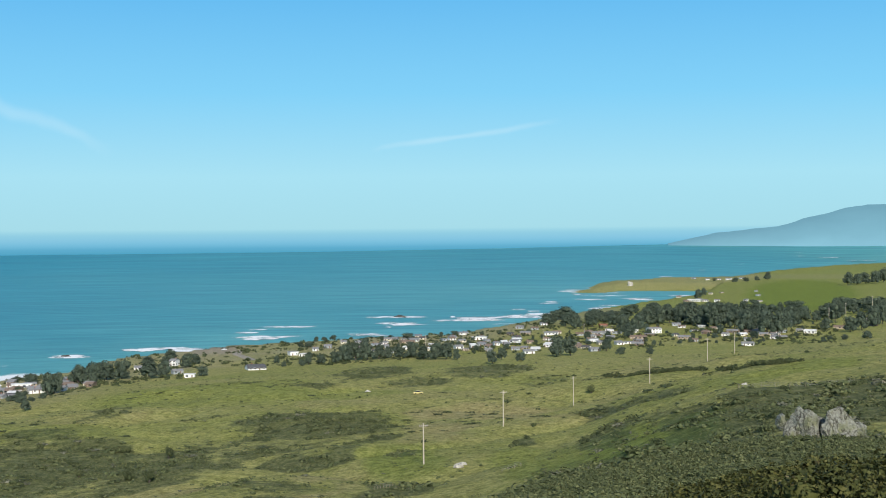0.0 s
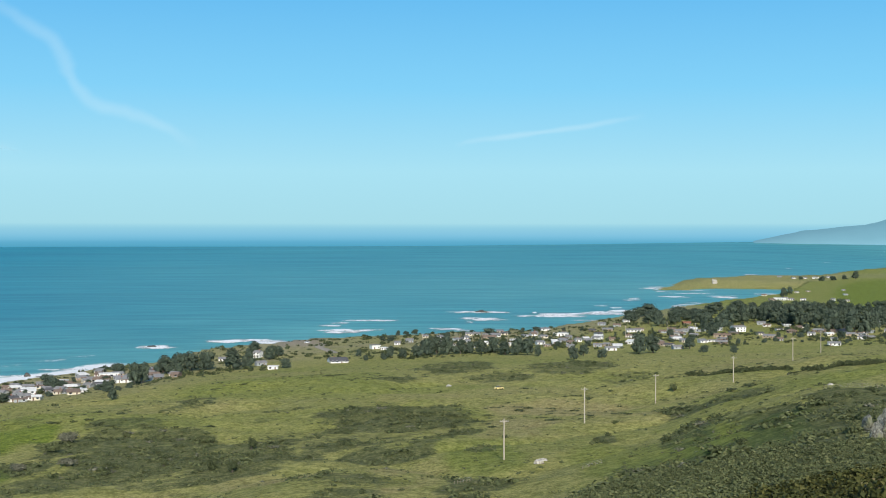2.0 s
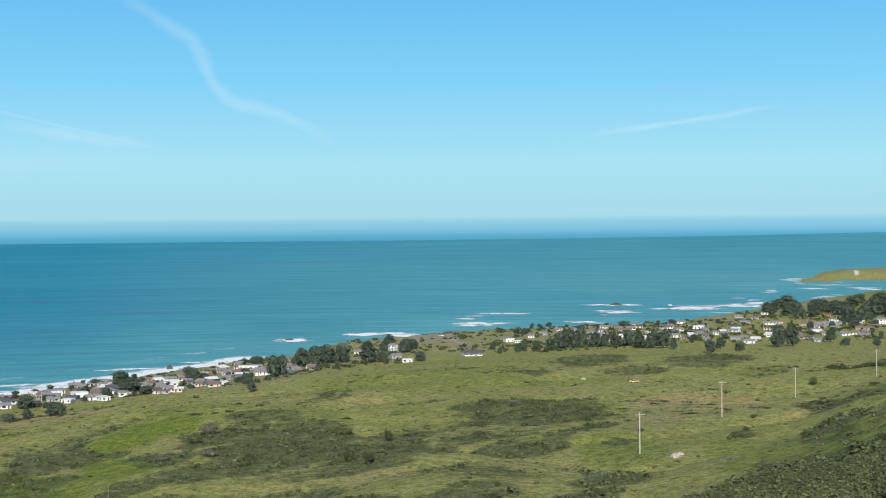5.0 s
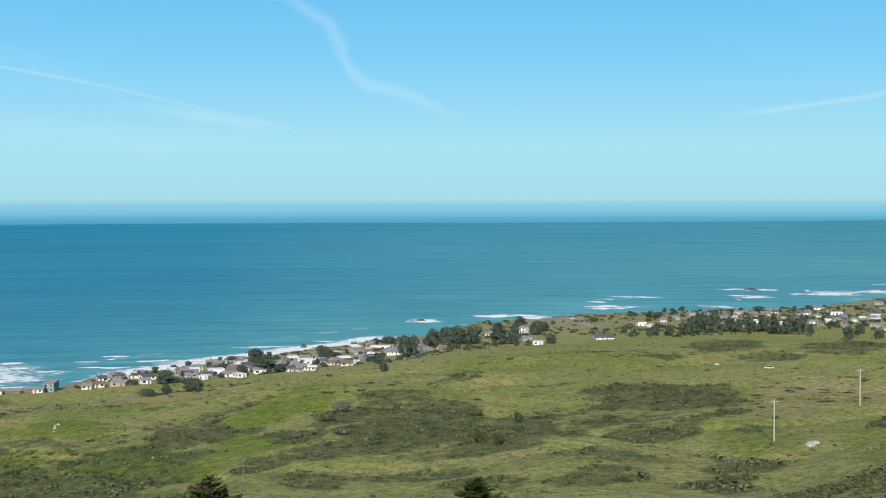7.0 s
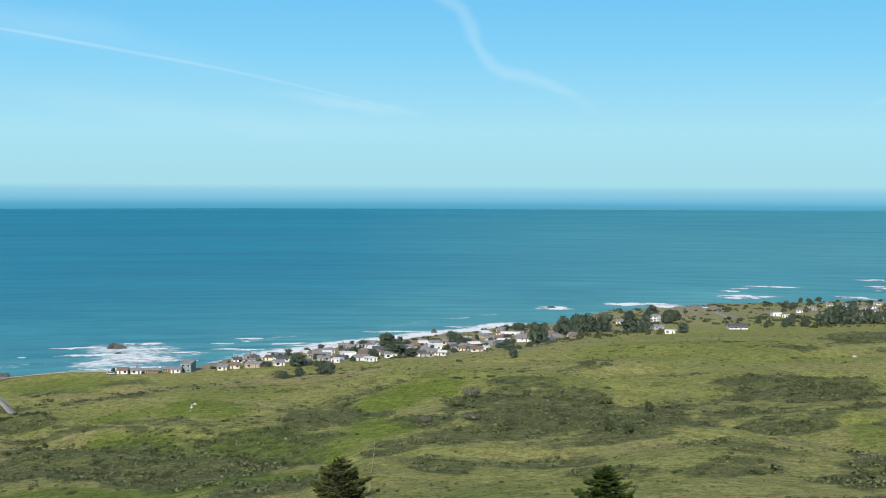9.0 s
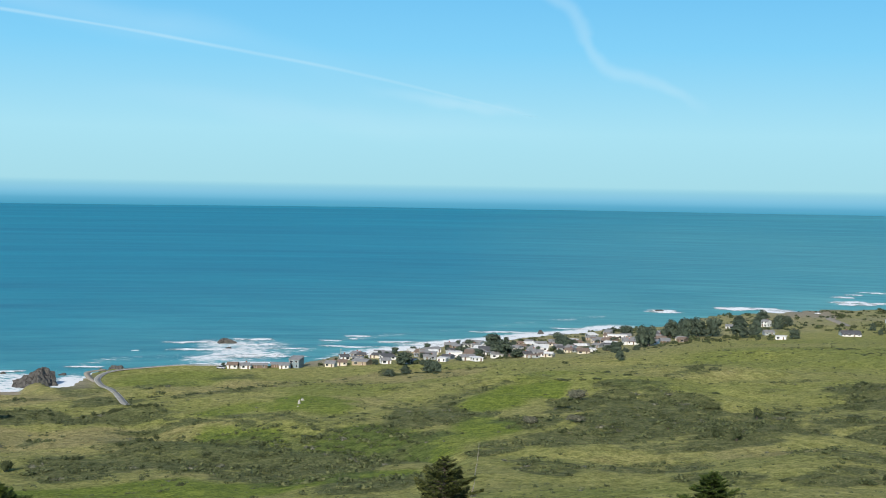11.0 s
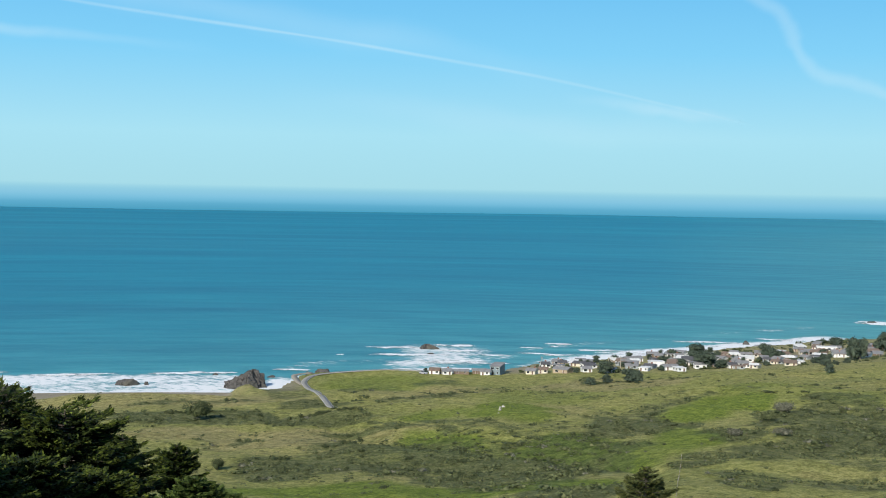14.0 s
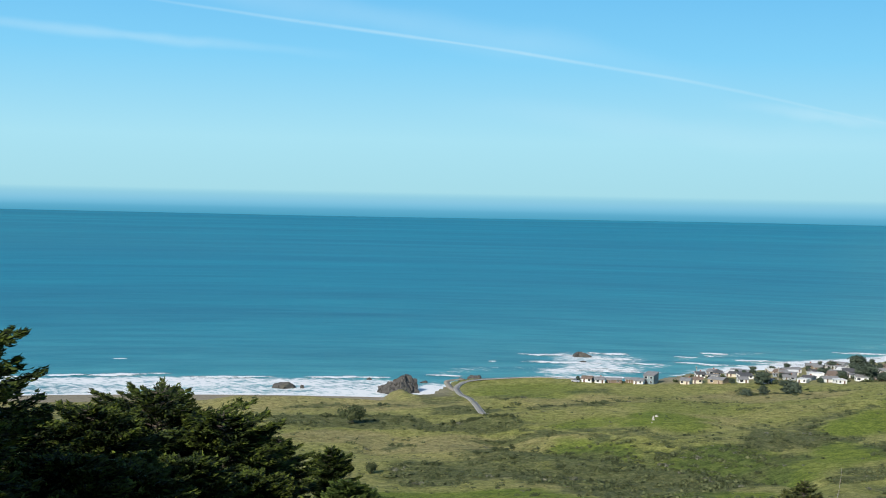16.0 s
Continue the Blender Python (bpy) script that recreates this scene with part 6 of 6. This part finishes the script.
breaker(-4.09, 1791, 39, 50, 1.6, 0, 13)
breaker(-3.12, 1907, 20, 26, 0.8, 0, 14)
breaker(-3.06, 1583, 59, 34, 1.3, 0, 15)
breaker(-6.48, 1912, 33, 50, 1.6, 0, 16)
breaker(-7.04, 2005, 42, 27, 0.8, 0, 17)
breaker(-6.58, 2331, 87, 35, 1.0, 0, 18)
breaker(-6.35, 2187, 36, 31, 0.9, 0, 19)
breaker(-5.44, 2584, 34, 50, 1.6, 0, 20)
breaker(-8.26, 2183, 32, 49, 1.4, 0, 21)
breaker(-9.19, 3425, 35, 50, 1.4, 0, 22)
breaker(-9.93, 2326, 48, 50, 1.4, 0, 23)
breaker(-10.16, 2162, 36, 50, 1.6, 0, 24)
breaker(-10.62, 3842, 32, 50, 1.6, 0, 25)
breaker(-12.12, 4151, 31, 50, 1.6, 0, 26)
breaker(-14.5, 4514, 47, 25, 1.6, 0, 27)
breaker(-15.74, 4479, 78, 50, 1.6, 0, 28)
breaker(-16.9, 4377, 100, 50, 1.6, 0, 29)
breaker(-14.5, 4611, 29, 22, 1.6, 0, 30)
breaker(-4.48, 2135, 18, 31, 0.9, 0, 31)
breaker(12.56, 1285, 30, 28, 1.3, 0, 32)
breaker(11.16, 1294, 27, 34, 1.6, 0, 33)
breaker(15.31, 1238, 26, 21, 1.0, 0, 34)
breaker(8.17, 1484, 25, 31, 1.2, 0, 35)
breaker(7.64, 1390, 37, 40, 1.6, 0, 36)
breaker(6.46, 1577, 62, 25, 1.0, 0, 37)
breaker(1.93, 1742, 79, 40, 1.4, 0, 38)
breaker(1.93, 1615, 47, 36, 1.3, 0, 39)
breaker(-0.98, 1661, 83, 46, 1.6, 0, 40)
breaker(3.1, 1418, 41, 27, 1.2, 0, 41)
breaker(-0.38, 1732, 6, 41, 1.4, 0, 42)
breaker(34.06, 874, 51, 13, 0.9, 0, 43)
breaker(32.38, 842, 38, 12, 0.9, 0, 44)
breaker(32.21, 806, 32, 13, 1.0, 0, 45)
breaker(28.13, 941, 7, 15, 1.0, 0, 46)
breaker(28.96, 897, 19, 11, 0.7, 0, 47)
breaker(22.54, 1002, 25, 10, 0.6, 0, 48)
breaker(15.29, 1227, 23, 21, 1.0, 0, 49)
breaker(12.32, 1276, 37, 34, 1.6, 0, 50)
breaker(35.5, 787, 29, 10, 0.8, 0, 51)
breaker(25.36, 923, 54, 18, 1.1, 0, 52)
breaker(10.58, 1283, 27, 45, 1.6, 0, 53)
breaker(47.62, 779, 24, 12, 1.0, 0, 54)
breaker(44.01, 778, 13, 11, 0.8, 0, 55)
breaker(42.97, 782, 9, 11, 0.8, 0, 56)
breaker(34.75, 917, 38, 15, 0.9, 0, 57)
breaker(32.28, 936, 27, 18, 1.2, 0, 58)
breaker(31.92, 902, 22, 16, 1.1, 0, 59)
breaker(31.09, 880, 33, 10, 0.7, 0, 60)
breaker(27.94, 960, 19, 15, 1.0, 0, 61)
breaker(30.73, 836, 28, 9, 0.7, 0, 62)
breaker(39.08, 793, 23, 13, 1.0, 0, 63)
breaker(38.73, 812, 7, 6, 0.5, 0, 64)
breaker(37.04, 871, 5, 8, 0.5, 0, 65)
breaker(21.46, 1005, 40, 17, 1.0, 0, 66)
breaker(18.91, 1043, 35, 14, 0.9, 0, 67)
breaker(15.38, 1222, 30, 24, 1.3, 0, 68)
breaker(24.74, 912, 57, 12, 0.8, 0, 69)
breaker(27.9, 893, 44, 8, 0.6, 0, 70)
breaker(29.08, 930, 15, 9, 0.6, 0, 71)
breaker(53.11, 789, 78, 14, 1.1, 0, 72)
breaker(47.99, 778, 48, 12, 1.0, 0, 73)
breaker(43.68, 778, 32, 12, 1.0, 0, 74)
breaker(51.08, 737, 12, 11, 0.9, 0, 75)
breaker(41.91, 780, 16, 12, 1.0, 0, 76)
breaker(52.39, 868, 9, 8, 0.5, 0, 77)
breaker(56.4, 784, 19, 13, 1.0, 0, 78)

# long thin lines of surf
breaker(-2.81, 1714, 134, 34, 1.4, -2, 100)
breaker(-4.41, 2083, 29, 34, 1.4, 3, 101)
breaker(-6, 2204, 45, 34, 1.4, 0, 102)
breaker(-6.68, 1949, 32, 34, 1.4, 2, 103)
breaker(-5.03, 2535, 29, 34, 1.4, -2, 104)
breaker(-8.01, 2238, 55, 34, 1.4, 3, 105)
breaker(-3.73, 1860, 17, 34, 1.4, 0, 106)
breaker(-5.66, 2393, 24, 34, 1.4, 2, 107)
breaker(-4.19, 1769, 51, 34, 1.4, -2, 108)
breaker(-3.3, 1741, 57, 34, 1.4, 3, 109)
breaker(-2, 1661, 34, 34, 1.4, 0, 110)
breaker(-5.3, 2529, 42, 34, 1.4, 2, 111)
breaker(-6.81, 2446, 60, 34, 1.4, -2, 112)
breaker(-8.09, 2201, 36, 34, 1.4, 3, 113)
breaker(18.24, 998, 37, 9, 1.0, 0, 118)
breaker(23.57, 922, 57, 10, 1.0, 2, 119)
breaker(21.27, 975, 24, 9, 1.0, -2, 120)
breaker(28.06, 888, 15, 7, 1.0, 3, 121)
breaker(34.95, 876, 22, 5, 1.0, 0, 122)
breaker(32.27, 903, 22, 7, 1.0, 2, 123)
breaker(32.04, 847, 31, 6, 1.0, -2, 124)
breaker(35.39, 779, 26, 5, 1.0, 3, 125)
breaker(32.84, 833, 31, 6, 1.0, 0, 126)
breaker(31.89, 803, 26, 6, 1.0, 2, 127)

# ---- sea stacks and boulders ----
boulder("sea_rock", "tall dark rocky sea stack in white surf", 40.88, 719, (11.8, 8.6, 17.7), sea_stone, 3, 0.0, 5, 0.45, category="sea stack")
boulder("sea_rock", "low dark rock awash in white surf", 45.87, 733, (8.7, 6.3, 5.6), sea_stone, 4, 0.0, 4, 0.35, category="rock")
boulder("sea_rock", "small dark rock awash in white surf", 44.95, 731, (2.0, 1.5, 2.4), sea_stone, 5, 0.0, 3, 0.35, category="rock")
boulder("sea_rock", "dark rock ringed by white surf", 33.41, 912, (8.3, 6.0, 4.3), sea_stone, 6, 0.0, 4, 0.35, category="rock")
boulder("sea_rock", "dark rock off the road point", 37.91, 768, (6.3, 4.6, 5.9), sea_stone, 7, 0.0, 4, 0.35, category="rock")
boulder("sea_rock", "dark rock off the road point", 38.31, 768, (3.5, 2.5, 4.0), sea_stone, 8, 0.0, 4, 0.35, category="rock")
boulder("sea_rock", "dark rock off the road point", 39.89, 759, (2.4, 1.8, 1.8), sea_stone, 9, 0.0, 3, 0.35, category="rock")
boulder("sea_rock", "dark rock in the foam", 42.19, 769, (1.8, 1.3, 1.8), sea_stone, 10, 0.0, 3, 0.35, category="rock")
boulder("sea_rock", "low rock breaking the swell", 15.38, 1228, (5.6, 4.1, 2.3), sea_stone, 11, 0.0, 3, 0.35, category="rock")
boulder("sea_rock", "grey rock at the edge of the shore", 20.26, 1000, (4.1, 3.0, 4.0), sea_stone, 33, 0.0, 3, 0.2, category="rock")
boulder("sea_rock", "low rock among breakers", 1.72, 1736, (11.9, 8.6, 4.1), sea_stone, 13, 0.0, 3, 0.35, category="rock")
boulder("sea_rock", "low rock among breakers", 33.24, 880, (2.8, 2.0, 2.1), sea_stone, 14, 0.0, 3, 0.35, category="rock")
boulder("sea_rock", "dark rocky mound at the beach", 50.28, 696, (10.2, 7.4, 7.3), sea_stone, 15, None, 4, 0.35, category="rock")
boulder("headland_rock", "pale rock on the tip of the headland", -7.74, 2589, (7.1, 5.2, 8.6), white_stone, 16, None, 3, 0.35, category="rock")
boulder("boulder", "whitish boulder lying in green pasture", -0.61, 347, (2.2, 1.6, 2.1), white_stone, 17, None, 4, 0.35, category="rock")
boulder("boulder", "whitish boulder lying in green pasture", -0.82, 350, (1.1, 0.8, 1.7), white_stone, 18, None, 3, 0.35, category="rock")
boulder("boulder", "small pale stone in the grass", 3.18, 641, (1.5, 1.1, 1.2), white_stone, 19, None, 3, 0.35, category="rock")
boulder("boulder", "pale crag on a green slope", 30.31, 504, (0.9, 0.7, 1.9), white_stone, 20, None, 3, 0.35, category="rock")
boulder("boulder", "pale crag on a green slope", 30.17, 514, (0.9, 0.7, 1.0), white_stone, 21, None, 3, 0.35, category="rock")
boulder("boulder", "pale crag on a green slope", 30.38, 497, (0.6, 0.4, 0.7), white_stone, 24, None, 3, 0.35, category="rock")
boulder("boulder", "pale stones in the grass", -12.36, 419, (1.0, 0.7, 0.8), white_stone, 22, None, 3, 0.35, category="rock")
